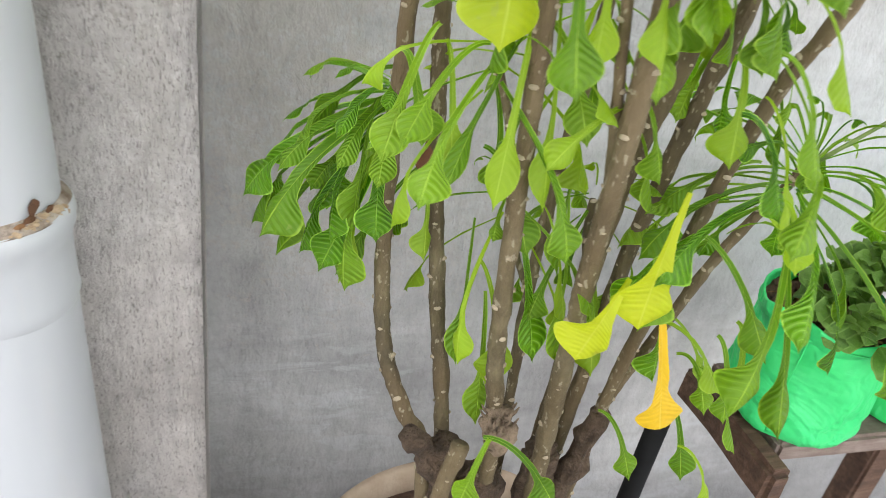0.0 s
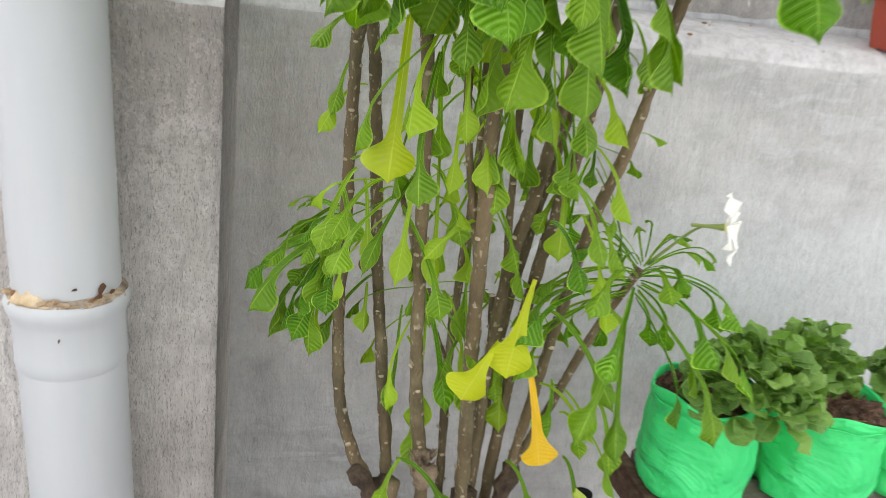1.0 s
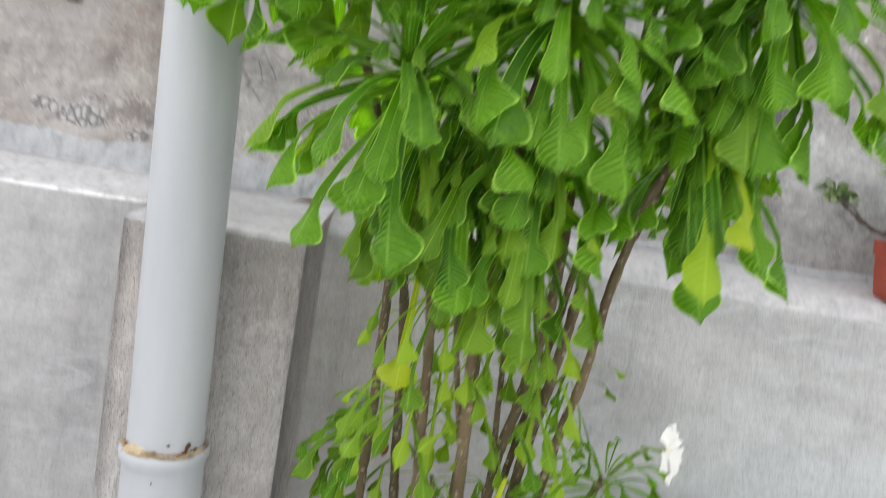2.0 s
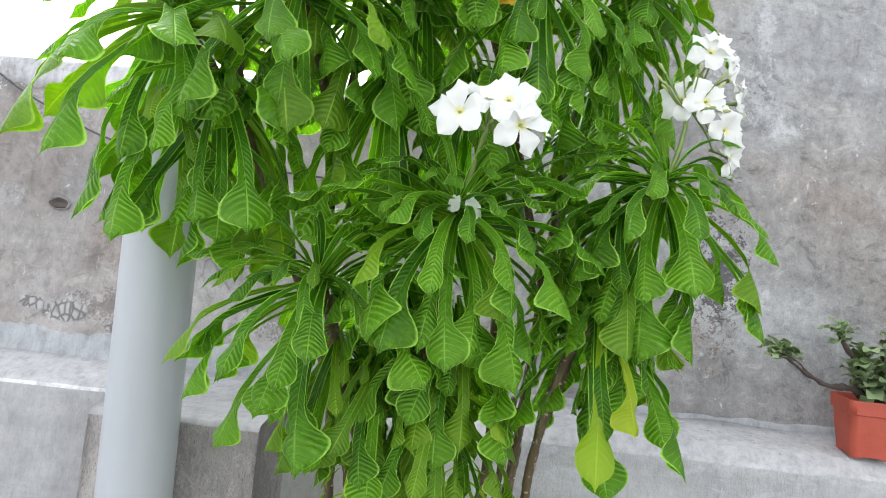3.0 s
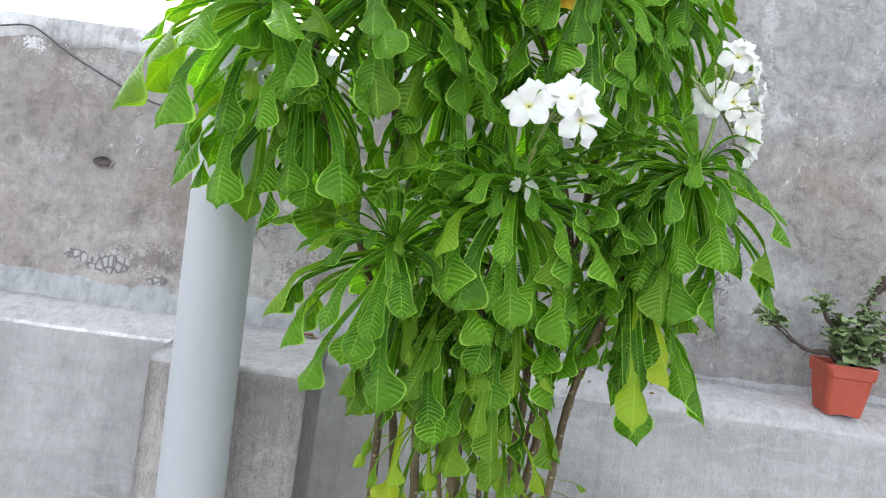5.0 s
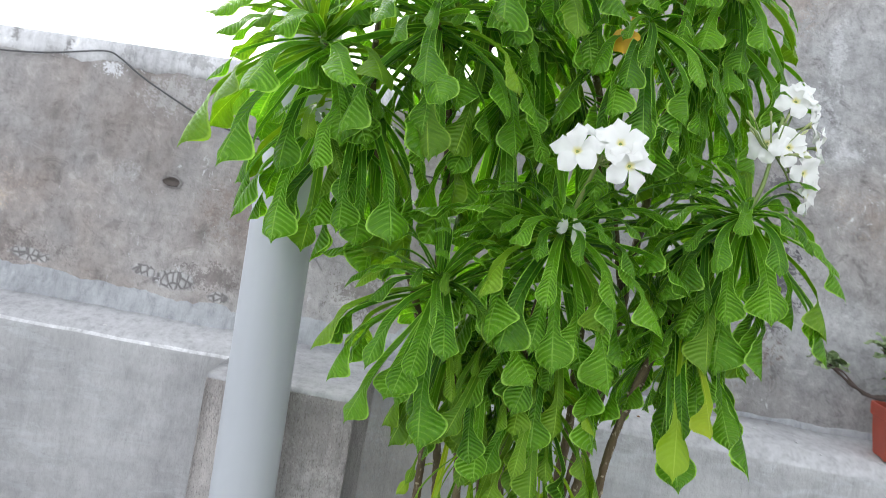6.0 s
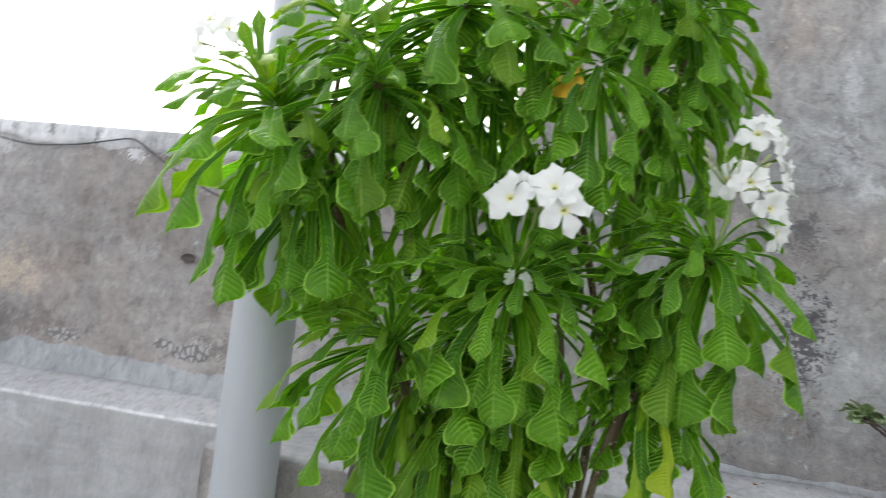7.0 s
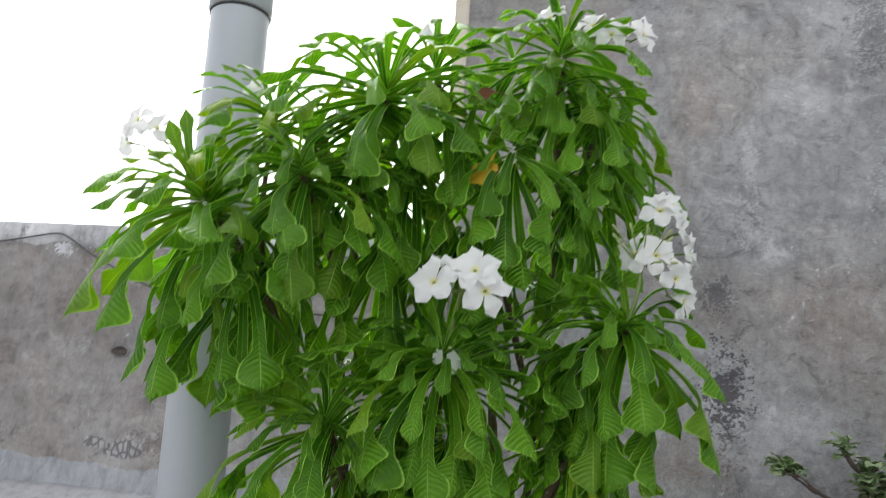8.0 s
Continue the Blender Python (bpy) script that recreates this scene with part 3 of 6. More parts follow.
def blade_into(verts, faces, uvs, line, sides, width, profile, rng, cup=0.3, fold=0.5, wave=0.16, across=3, steps=FINE):
    """A leaf blade along a line; sides are the vectors to its right. cup droops the hood's edges, fold raises those of the narrow part."""
    s0, n = len(verts), len(line) - 1
    ph, skew, ruffle = rng.random() * 6.28, rng.uniform(-0.2, 0.2), rng.uniform(17, 30)
    cols = [i / across for i in range(-across, across + 1)]
    for i, q in enumerate(line):
        s = steps[i]
        t = (line[min(i + 1, n)] - line[max(i - 1, 0)]).normalized()
        side = (sides[i] - t * sides[i].dot(t)).normalized()
        up = side.cross(t)
        w = width * 0.5 * profile_at(profile, s)
        hood = min(1.0, max(0.0, (s - 0.64) / 0.13))
        for u in cols:
            lift = fold * w * abs(u) * (1 - hood) - cup * w * abs(u) ** 2.2 * hood
            lift += wave * w * math.sin(s * ruffle + ph + (1.7 if u > 0 else 0.0)) * u * u * (0.5 + hood)
            verts.append(q + side * w * u * (1 + skew * hood * (1 if u > 0 else -1)) + up * lift)
            uvs.append((u * 0.5 + 0.5, s))
    m = len(cols)
    for i in range(n):
        for j in range(m - 1):
            a = s0 + i * m + j
            faces.append((a, a + 1, a + m + 1, a + m))


def arc_line(length, elev, droop, steps=FINE, power=1.25, sway=0.0):
    """A leaf's midrib in its own plane: starts at elev degrees, bends down by droop."""
    pts = [Vector((0, 0, 0))]
    for a, b in zip(steps, steps[1:]):
        s = (a + b) / 2
        e = radians(elev - droop * s ** power)
        pts.append(pts[-1] + Vector((math.sin(sway * s), math.cos(e), math.sin(e))) * (length * (b - a)))
    return pts


def leaf_mesh(name, length, width, elev, droop, mat, seed, profile=SPOON, cup=0.35, steps=FINE, power=1.25, twist=0.0, across=3):
    rng = random.Random(seed)
    line = arc_line(length, elev, droop, steps, power, rng.uniform(-0.25, 0.25))
    n = len(steps) - 1
    sides = [Matrix.Rotation(twist * i / n, 3, "Y") @ Vector((1, 0, 0)) for i in range(n + 1)]
    verts, faces, uvs = [], [], []
    blade_into(verts, faces, uvs, line, sides, width, profile, rng, cup, across=across, steps=steps)
    return mesh_of(name, verts, faces, [mat], uvs)


def aimed_mesh(name, base, tip, arch, width, mat, seed, face=(0.0, -1.0, 0.35), profile=SPOON, cup=0.35, steps=FINE, across=3):
    """A leaf from base to tip, bowed upwards, its upper side turned to face."""
    rng = random.Random(seed)
    b, t = Vector(base), Vector(tip)
    c = b + (t - b) * 0.42 + Vector((0, 0, arch)) + (t - b).cross(Vector((0, 0, 1))) * rng.uniform(-0.1, 0.1)
    line = [(1 - s) ** 2 * b + 2 * s * (1 - s) * c + s * s * t for s in steps]
    n = len(steps) - 1
    sides = []
    for i in range(n + 1):
        tan = line[min(i + 1, n)] - line[max(i - 1, 0)]
        sides.append(tan.cross(Vector(face)).normalized())
    verts, faces, uvs = [], [], []
    blade_into(verts, faces, uvs, line, sides, width, profile, rng, cup, across=across, steps=steps)
    return mesh_of(name, verts, faces, [mat], uvs)


def prism(name, rows, x0, x1, materials, step=0.03, rough=0.003, seed=0.0):
    """A body drawn along x from a section of (y, z, material of the face that follows)."""
    n = max(2, int((x1 - x0) / step))
    m = len(rows)
    verts, faces, mats = [], [], []
    for i in range(n + 1):
        x = x0 + (x1 - x0) * i / n
        for y, z, _ in rows:
            q = Vector((x, y, z))
            d = noise.noise_vector(q * 9 + Vector((seed, 0, 0))) * rough + noise.noise_vector(q * 40) * rough * 0.35
            verts.append(q + Vector((0, d.y, d.z)))
    for i in range(n):
        for j in range(m):
            k = (j + 1) % m
            faces.append((i * m + j, i * m + k, (i + 1) * m + k, (i + 1) * m + j))
            mats.append(rows[j][2])
    faces.append(tuple(range(m)))
    faces.append(tuple(n * m + j for j in range(m - 1, -1, -1)))
    mats += [0, 0]
    return mesh_of(name, verts, faces, materials, face_mats=mats)


# ---- setting ----
structure("ground", box_mesh("ground", (-60, -60, -0.3), (60, 60, 0.0), [M_FLOOR], 0.0), "bare grey cement terrace floor", "floor")


def ledge_rows(front, back, top_front, top_back, bulge=1.0):
    rows = [(front, z, 0) for z in (0.0, 0.3, 0.55, 0.75, 0.9, 1.0, 1.06)]
    rows += [(front, top_front - 0.022, 0), (front + 0.001, top_front - 0.009, 2), (front + 0.004, top_front - 0.003, 1), (front + 0.009, top_front, 1)]
    rows += [(front + (back - front) * f, top_front + (top_back - top_front) * f ** bulge, 1) for f in (0.18, 0.4, 0.7)]
    rows += [(back, top_back, 0), (back, 0.0, 0)]
    return rows


structure("wall_lower_west", prism("wall_lower_west", ledge_rows(0.18, 0.283, 1.118, 1.16), -6.0, -0.262, [M_LOWER, M_LEDGE, M_COPING], 0.05, 0.004, 3.0), "pale streaked cement plaster plinth wall with a sloping ledge", "wall")
structure("pillar", prism("pillar", ledge_rows(0.0, 0.283, 1.116, 1.155), -0.262, 0.0, [M_PILLAR, M_LEDGE, M_LEDGE], 0.02, 0.003, 7.0), "rough grey plastered pier projecting from the plinth wall", "pillar")
structure("wall_lower_east", prism("wall_lower_east", ledge_rows(0.18, 0.322, 1.118, 1.163, 0.55), 0.0, 6.0, [M_LOWER, M_LEDGE, M_LEDGE], 0.05, 0.004, 5.0), "pale grey cement plinth wall with a sloping ledge", "wall")


def upper_rows(front, back, low, top):
    rows = [(front, low + (top - low) * f, 0) for f in (0.0, 0.15, 0.3, 0.45, 0.6, 0.75, 0.9)]
    return rows + [(front, top - 0.015, 0), (front + 0.006, top - 0.003, 1), (front + 0.03, top, 1), (back, top - 0.004, 1), (back, low, 0)]


structure("wall_upper_west", prism("wall_upper_west", upper_rows(0.283, 0.43, 1.0, 1.712), -6.0, 0.19, [M_UPPER, M_COPING], 0.04, 0.005, 11.0), "stained brown-grey parapet wall with a whitish worn top", "wall")
structure("wall_upper_east", prism("wall_upper_east", upper_rows(0.322, 0.52, 1.0, 3.6), 0.19, 6.0, [M_TALL, M_TALL], 0.05, 0.005, 13.0), "tall weathered grey cement wall with dark stains", "wall")
structure("trim_corner", box_mesh("trim_corner", (0.157, 0.318, 1.6), (0.19, 0.5, 3.6), [M_CREAM], 0.004), "cream painted corner strip of the tall wall", "trim")


def fillet(name, x0, x1, y, z0, height, seed, label, depths=(0.022, 0.013, 0.009, 0.007, 0.0), mat=None):
    """Rough mortar smeared up the foot of a wall, with a ragged upper edge."""
    n = int((x1 - x0) / 0.012)
    verts, faces = [], []
    for i in range(n + 1):
        x = x0 + (x1 - x0) * i / n
        h = height * (1 + 0.55 * noise.noise(Vector((x * 3.2, seed, 0))) + 0.35 * noise.noise(Vector((x * 14, seed, 4))) + 0.12 * noise.noise(Vector((x * 60, seed, 9))))
        for f, d in zip((0.0, 0.3, 0.65, 0.93, 1.0), depths):
            bump = 0.0015 * noise.noise(Vector((x * 25, f * 5, seed)))
            verts.append((x, y - d + bump, z0 + h * f))
    for i in range(n):
        for j in range(4):
            a = i * 5 + j
            faces.append((a, a + 5, a + 6, a + 1))
    return structure(name, mesh_of(name, verts, faces, [mat or M_FILLET]), label, "trim")


fillet("trim_fillet_west", -6.0, 0.165, 0.287, 1.142, 0.066, 1.0, "whitish mortar fillet with a ragged upper edge")
fillet("trim_coping", -6.0, 0.165, 0.287, 1.716, -0.05, 8.0, "whitish worn coping band along the parapet top", (0.004, 0.008, 0.008, 0.007, 0.0), M_COPING)
fillet("trim_fillet_east", 0.19, 6.0, 0.326, 1.15, 0.026, 5.0, "thin grey mortar fillet at the wall foot", (0.014, 0.009, 0.007, 0.006, 0.0))


# the drain hole in the parapet
M_SALT = simple("white_flaking_lime", (0.55, 0.55, 0.56), (0.70, 0.70, 0.70), 40, 0.95)
# The hole is only a shallow dish; its inner shade is painted as dark colour.
M_RECESS = simple("shaded_mortar", (0.05, 0.042, 0.04), (0.13, 0.11, 0.10), 60, 0.95)
hole = thing("wall_hole", "small dark drain hole with a chipped lip in the parapet", "hole", (-0.513, 0.277, 1.438))
part("recess", lathe("recess", [(0.001, -0.004), (0.013, -0.004), (0.016, 0.0), (0.019, 0.002), (0.020, -0.003)], [M_RECESS], 20, 0.15, cap=False), hole, m=Matrix.Rotation(radians(90), 4, "X") @ Matrix.Diagonal((1, 0.45, 1, 1)))
part("lip", lathe("lip", [(0.019, -0.004), (0.0205, 0.002), (0.022, 0.0005), (0.024, -0.004)], [M_UPPER], 20, 0.2, cap=False), hole, m=Matrix.Rotation(radians(90), 4, "X") @ Matrix.Diagonal((1, 0.5, 1, 1)))

# ---- drain pipe ----
pipe = thing("drain_pipe", "pale grey plastic drain pipe with a mortar-smeared socket joint", "pipe", (-0.1215, -0.064, 0.0))
pipe.rotation_euler = (0, radians(-1.5), 0)


def pipe_mesh(name, rows, mats, wob=0.0):
    return lathe(name, rows, mats, 56, wob, cap=False)


R = 0.0527
part("lower_pipe", pipe_mesh("lower_pipe", [(R, 0.0), (R, 0.738)], [M_PVC]), pipe)
part("socket", pipe_mesh("socket", [(R, 0.735), (R + 0.0025, 0.742), (R + 0.0018, 0.75), (R + 0.0018, 0.787), (R + 0.0035, 0.794), (R + 0.006, 0.8), (R + 0.007, 0.808), (R + 0.0055, 0.815), (R + 0.002, 0.817), (R - 0.001, 0.813)], [M_PVC]), pipe, "rounded socket collar of the pipe")
part("upper_pipe", pipe_mesh("upper_pipe", [(R - 0.0015, 0.812), (R - 0.0015, 2.035)], [M_PVC]), pipe)
part("seal_ring", pipe_mesh("seal_ring", [(R - 0.002, 2.033), (R + 0.0012, 2.034), (R + 0.0012, 2.038), (R - 0.002, 2.04)], [M_DARK]), pipe, "thin black rubber seal")
part("top_socket", pipe_mesh("top_socket", [(R - 0.0015, 2.039), (R + 0.003, 2.042), (R + 0.003, 2.6)], [M_PVC]), pipe)


def mortar_crumbs():
    rng = random.Random(8)
    verts, faces = [], []
    for _ in range(170):
        a = rng.uniform(3.3, 6.15)
        r = R + rng.uniform(-0.001, 0.004)
        c = Vector((r * math.cos(a), r * math.sin(a), 0.8135 + rng.uniform(0, 0.002 + 0.008 * abs(math.sin(a * 3)) ** 2)))
        size = rng.choice((0.0010, 0.0014, 0.0018, 0.0024, 0.0034))
        s = len(verts)
        bm = bmesh.new()
        bmesh.ops.create_icosphere(bm, subdivisions=1, radius=1)
        for v in bm.verts:
            verts.append(c + Vector((v.co.x * size * 1.3, v.co.y * size * 0.6, v.co.z * size * 0.8)) * (1 + 0.4 * noise.noise(v.co * 3 + c * 90)))
        bm.verts.index_update()
        faces += [tuple(s + v.index for v in f.verts) for f in bm.faces]
        bm.free()
    return mesh_of("joint_mortar", verts, faces, [M_MORTAR], smooth=False)


part("mortar_ring", pipe_mesh("mortar_ring", [(R - 0.002, 0.812), (R + 0.0048, 0.8142), (R + 0.0035, 0.8165), (R - 0.0005, 0.8205), (R - 0.003, 0.822)], [M_SMEAR], 0.045), pipe, "brown smeared mortar bead")
part("joint_mortar", mortar_crumbs(), pipe, "crumbly brown mortar and dry leaf bits in the joint")


def mortar_lump():
    """A thumbed-on cake of mortar that thins out along the joint."""
    rows, cols = 9, 40
    verts, faces = [], []
    for i in range(cols + 1):
        a = 3.75 + 2.2 * i / cols
        body = 0.15 + 0.85 * math.exp(-((a - 4.2) / 0.3) ** 2)
        ragged = 0.75 + 0.5 * noise.noise(Vector((a * 5, 2, 0))) + 0.35 * noise.noise(Vector((a * 17, 5, 0)))
        for j in range(rows):
            f = j / (rows - 1)
            out = R - 0.003 + (0.0045 + 0.007 * body) * math.sin(math.pi * min(1.0, 0.16 + f * 0.84)) * (1 + 0.3 * noise.noise(Vector((a * 9, f * 4, 7))))
            z = 0.8145 + f * (0.003 + 0.019 * body) * max(0.25, ragged)
            verts.append((out * math.cos(a), out * math.sin(a), z))
    for i in range(cols):
        for j in range(rows - 1):
            k = i * rows + j
            faces.append((k, k + rows, k + rows + 1, k + 1))
    return mesh_of("mortar_cake", verts, faces, [M_CAKE])


def scrap(a, z, length, lean, width, seed, mat):
    """A curled bit of dry leaf standing in the joint at the angle a."""
    foot = Vector((R * 1.03 * math.cos(a), R * 1.03 * math.sin(a), z))
    along = Vector((-math.sin(a), math.cos(a), 0))
    tip = foot + along * length * math.sin(lean) + Vector((0, -0.002, length * math.cos(lean)))
    part("leaf_scrap", aimed_mesh("leaf_scrap", foot, tip, 0.003, width, mat, seed, (0, -1, 0.3), OBOVATE, 0.9, EVEN, 2), pipe, "curled dry leaf scrap")


M_CAKE = simple("tan_mortar", (0.42, 0.30, 0.17), (0.76, 0.66, 0.50), 55, 0.95, 0.8, 0.004)
M_BROWN = simple("dark_leaf_scrap", (0.035, 0.016, 0.008), (0.13, 0.06, 0.025), 90, 0.9, 0.6)
part("mortar_cake", mortar_lump(), pipe, "crumbling tan cake of mortar")
for a, z, length, lean, width, seed, mat in ((5.52, 0.818, 0.019, 0.35, 0.006, 61, M_BROWN), (5.4, 0.819, 0.012, 1.2, 0.005, 62, M_BROWN), (5.28, 0.8175, 0.010, 1.35, 0.004, 63, M_DRY), (5.72, 0.818, 0.012, 1.0, 0.004, 64, M_BROWN), (3.86, 0.816, 0.014, 0.3, 0.004, 65, M_DRY), (5.05, 0.832, 0.006, 1.3, 0.003, 66, M_BROWN), (4.78, 0.777, 0.006, 0.3, 0.0022, 67, M_BROWN)):
    scrap(a, z, length, lean, width, seed, mat)

# ---- cable on the parapet ----
cable = tube_mesh("cable", [(-2.2, 0.272, 1.72), (-1.6, 0.272, 1.705), (-1.25, 0.271, 1.7), (-1.105, 0.271, 1.681), (-1.03, 0.271, 1.667), (-0.958, 0.271, 1.659), (-0.89, 0.271, 1.662), (-0.824, 0.271, 1.669), (-0.76, 0.271, 1.681), (-0.70, 0.27, 1.69), (-0.668, 0.271, 1.679), (-0.623, 0.272, 1.652), (-0.566, 0.272, 1.624), (-0.457, 0.273, 1.578), (-0.367, 0.274, 1.559), (-0.2, 0.275, 1.545), (0.15, 0.276, 1.53)], 0.0019, 0.0019, [M_CABLE], 8, 6)
tagged(new("cable", cable), "thin dark cable sagging along the parapet wall", "cable")

# ---- plumeria and its planter ----
planter = thing("planter", "round beige planter holding the plumeria shrub", "planter", (0.25, -0.135, 0.0))
part("pot_body", lathe("pot_body", [(0.11, 0.0), (0.12, 0.02), (0.145, 0.25), (0.15, 0.385), (0.162, 0.392), (0.165, 0.42), (0.16, 0.428), (0.151, 0.424), (0.147, 0.4), (0.14, 0.3)], [M_BEIGE], 48, 0.02, cap=False), planter)
part("soil", lathe("soil", [(0.149, 0.395), (0.1, 0.402), (0.05, 0.408), (0.002, 0.41)], [M_SOIL], 32, 0.15, cap=False), planter, "dark dry potting soil")

plumeria = thing("plumeria_shrub", "tall leafy frangipani shrub with spoon-shaped leaves and white flowers", "shrub", (0.25, -0.145, 0.405))
ORIGIN = Vector((0.25, -0.145, 0.405))


def local(points):
    return [Vector(p) - ORIGIN for p in points]


def stem(points, r0, r1, seed, name="stem", step=0.011):
    return part(name, stem_mesh(name, local(points), r0, r1, seed, step), plumeria)


stem([(0.195, -0.15, 0.40), (0.178, -0.15, 0.62), (0.158, -0.134, 0.664), (0.142, -0.112, 0.715), (0.134, -0.1, 0.80), (0.134, -0.095, 0.92), (0.131, -0.112, 1.085), (0.13, -0.135, 1.14), (0.111, -0.2, 1.408), (0.105, -0.22, 1.508), (0.09, -0.28, 1.6), (0.075, -0.345, 1.655)], 0.011, 0.008, 1)
stem([(0.21, -0.14, 0.40), (0.199, -0.13, 0.62), (0.187, -0.095, 0.74), (0.169, -0.075, 0.9), (0.16, -0.078, 1.0), (0.14, -0.1, 1.133), (0.07, -0.2, 1.36), (0.0, -0.25, 1.52), (-0.07, -0.295, 1.625)], 0.0112, 0.008, 2)
stem([(0.24, -0.16, 0.40), (0.232, -0.16, 0.64), (0.215, -0.165, 0.75), (0.202, -0.17, 0.91), (0.189, -0.18, 1.08), (0.16, -0.24, 1.22), (0.135, -0.315, 1.335)], 0.0118, 0.008, 3)
stem([(0.285, -0.17, 0.40), (0.275, -0.17, 0.64), (0.262, -0.185, 0.8), (0.253, -0.2, 0.92), (0.244, -0.22, 1.08), (0.25, -0.27, 1.27), (0.27, -0.305, 1.42)], 0.0128, 0.009, 4)
stem([(0.3, -0.13, 0.40), (0.293, -0.135, 0.66), (0.3, -0.135, 0.87), (0.32, -0.145, 1.0), (0.335, -0.15, 1.17), (0.318, -0.15, 1.5), (0.335, -0.2, 1.725)], 0.0112, 0.009, 5)
stem([(0.31, -0.12, 0.40), (0.325, -0.13, 0.8), (0.35, -0.14, 1.0), (0.366, -0.14, 1.118), (0.385, -0.13, 1.35), (0.4, -0.13, 1.6), (0.402, -0.175, 1.88)], 0.0108, 0.009, 6)
stem([(0.315, -0.16, 0.40), (0.327, -0.15, 0.6), (0.347, -0.15, 0.76), (0.366, -0.17, 0.94), (0.377, -0.2, 1.03), (0.382, -0.24, 1.16), (0.406, -0.26, 1.276), (0.436, -0.28, 1.333)], 0.0098, 0.007, 7)
stem([(0.392, -0.25, 1.21), (0.43, -0.24, 1.33), (0.47, -0.26, 1.42), (0.496, -0.28, 1.482)], 0.008, 0.007, 8, "branch")
stem([(0.33, -0.14, 0.63), (0.37, -0.135, 0.72), (0.405, -0.14, 0.82), (0.436, -0.155, 0.9)], 0.0075, 0.006, 9, "branch")
stem([(0.108, -0.21, 1.45), (0.13, -0.24, 1.62), (0.161, -0.28, 1.793)], 0.008, 0.007, 10, "branch")
stem([(0.0, -0.25, 1.52), (-0.02, -0.235, 1.65), (-0.022, -0.22, 1.783)], 0.007, 0.006, 11, "branch")
stem([(0.385, -0.13, 1.35), (0.31, -0.14, 1.62), (0.21, -0.18, 1.872)], 0.008, 0.007, 12, "branch")
stem([(0.4, -0.13, 1.6), (0.44, -0.11, 1.74), (0.474, -0.1, 1.852)], 0.008, 0.007, 13, "branch")
stem([(0.134, -0.1, 0.81), (0.138, -0.08, 0.87), (0.142, -0.06, 0.9)], 0.006, 0.005, 14, "twig", 0.015)
stem([(0.21, -0.165, 0.8), (0.2, -0.155, 0.9), (0.18, -0.15, 0.965)], 0.005, 0.004, 15, "twig", 0.015)
stem([(0.3, -0.135, 0.87), (0.29, -0.14, 1.0), (0.284, -0.15, 1.1)], 0.006, 0.005, 16, "twig", 0.015)
stem([(0.255, -0.19, 0.9), (0.225, -0.2, 1.05), (0.215, -0.22, 1.16)], 0.006, 0.005, 17, "twig", 0.015)
stem([(0.272, -0.12, 0.40), (0.262, -0.118, 0.62), (0.255, -0.115, 0.8), (0.258, -0.125, 1.0), (0.24, -0.16, 1.2)], 0.009, 0.006, 19)
stem([(0.3, -0.11, 0.40), (0.305, -0.108, 0.65), (0.318, -0.11, 0.85), (0.345, -0.125, 1.05), (0.36, -0.16, 1.22)], 0.0085, 0.006, 20)
stem([(0.257, -0.115, 0.76), (0.235, -0.11, 0.81), (0.225, -0.11, 0.85)], 0.005, 0.004, 21, "twig", 0.012)
stem([(0.312, -0.11, 0.76), (0.3, -0.105, 0.81), (0.297, -0.105, 0.845)], 0.005, 0.004, 22, "twig", 0.012)
stem([(0.335, -0.12, 0.98), (0.362, -0.115, 1.0), (0.378, -0.115, 1.02)], 0.005, 0.004, 23, "twig", 0.012)
stem([(0.2, -0.17, 0.40), (0.19, -0.17, 0.58), (0.2, -0.17, 0.655)], 0.012, 0.01, 18)


def root_crown():
    """The fused, knobbly foot from which the stems rise."""
    verts, faces, mats = [], [], []
    for k, (pts, r) in enumerate(((((0.245, -0.15, 0.40), (0.24, -0.15, 0.5), (0.225, -0.15, 0.6)), 0.032), (((0.225, -0.155, 0.42), (0.205, -0.155, 0.54), (0.19, -0.155, 0.645)), 0.02), (((0.27, -0.15, 0.41), (0.285, -0.152, 0.52), (0.285, -0.155, 0.63)), 0.024), (((0.215, -0.155, 0.56), (0.185, -0.158, 0.62), (0.16, -0.16, 0.662)), 0.015), (((0.29, -0.15, 0.5), (0.318, -0.15, 0.58), (0.335, -0.15, 0.66)), 0.016))):
        tube_into(verts, faces, mats, smooth_line(local(pts), 8), (r * 0.8, r * 0.6), 20, 0, 0.75)
    return mesh_of("root_crown", verts, faces, [M_CROWN], face_mats=mats)


M_CROWN = simple("rough_old_bark", (0.06, 0.038, 0.024), (0.27, 0.18, 0.12), 60, 0.92, 1.0, 0.012)
part("root_crown", root_crown(), plumeria, "knobbly brown root crown with old cuts")


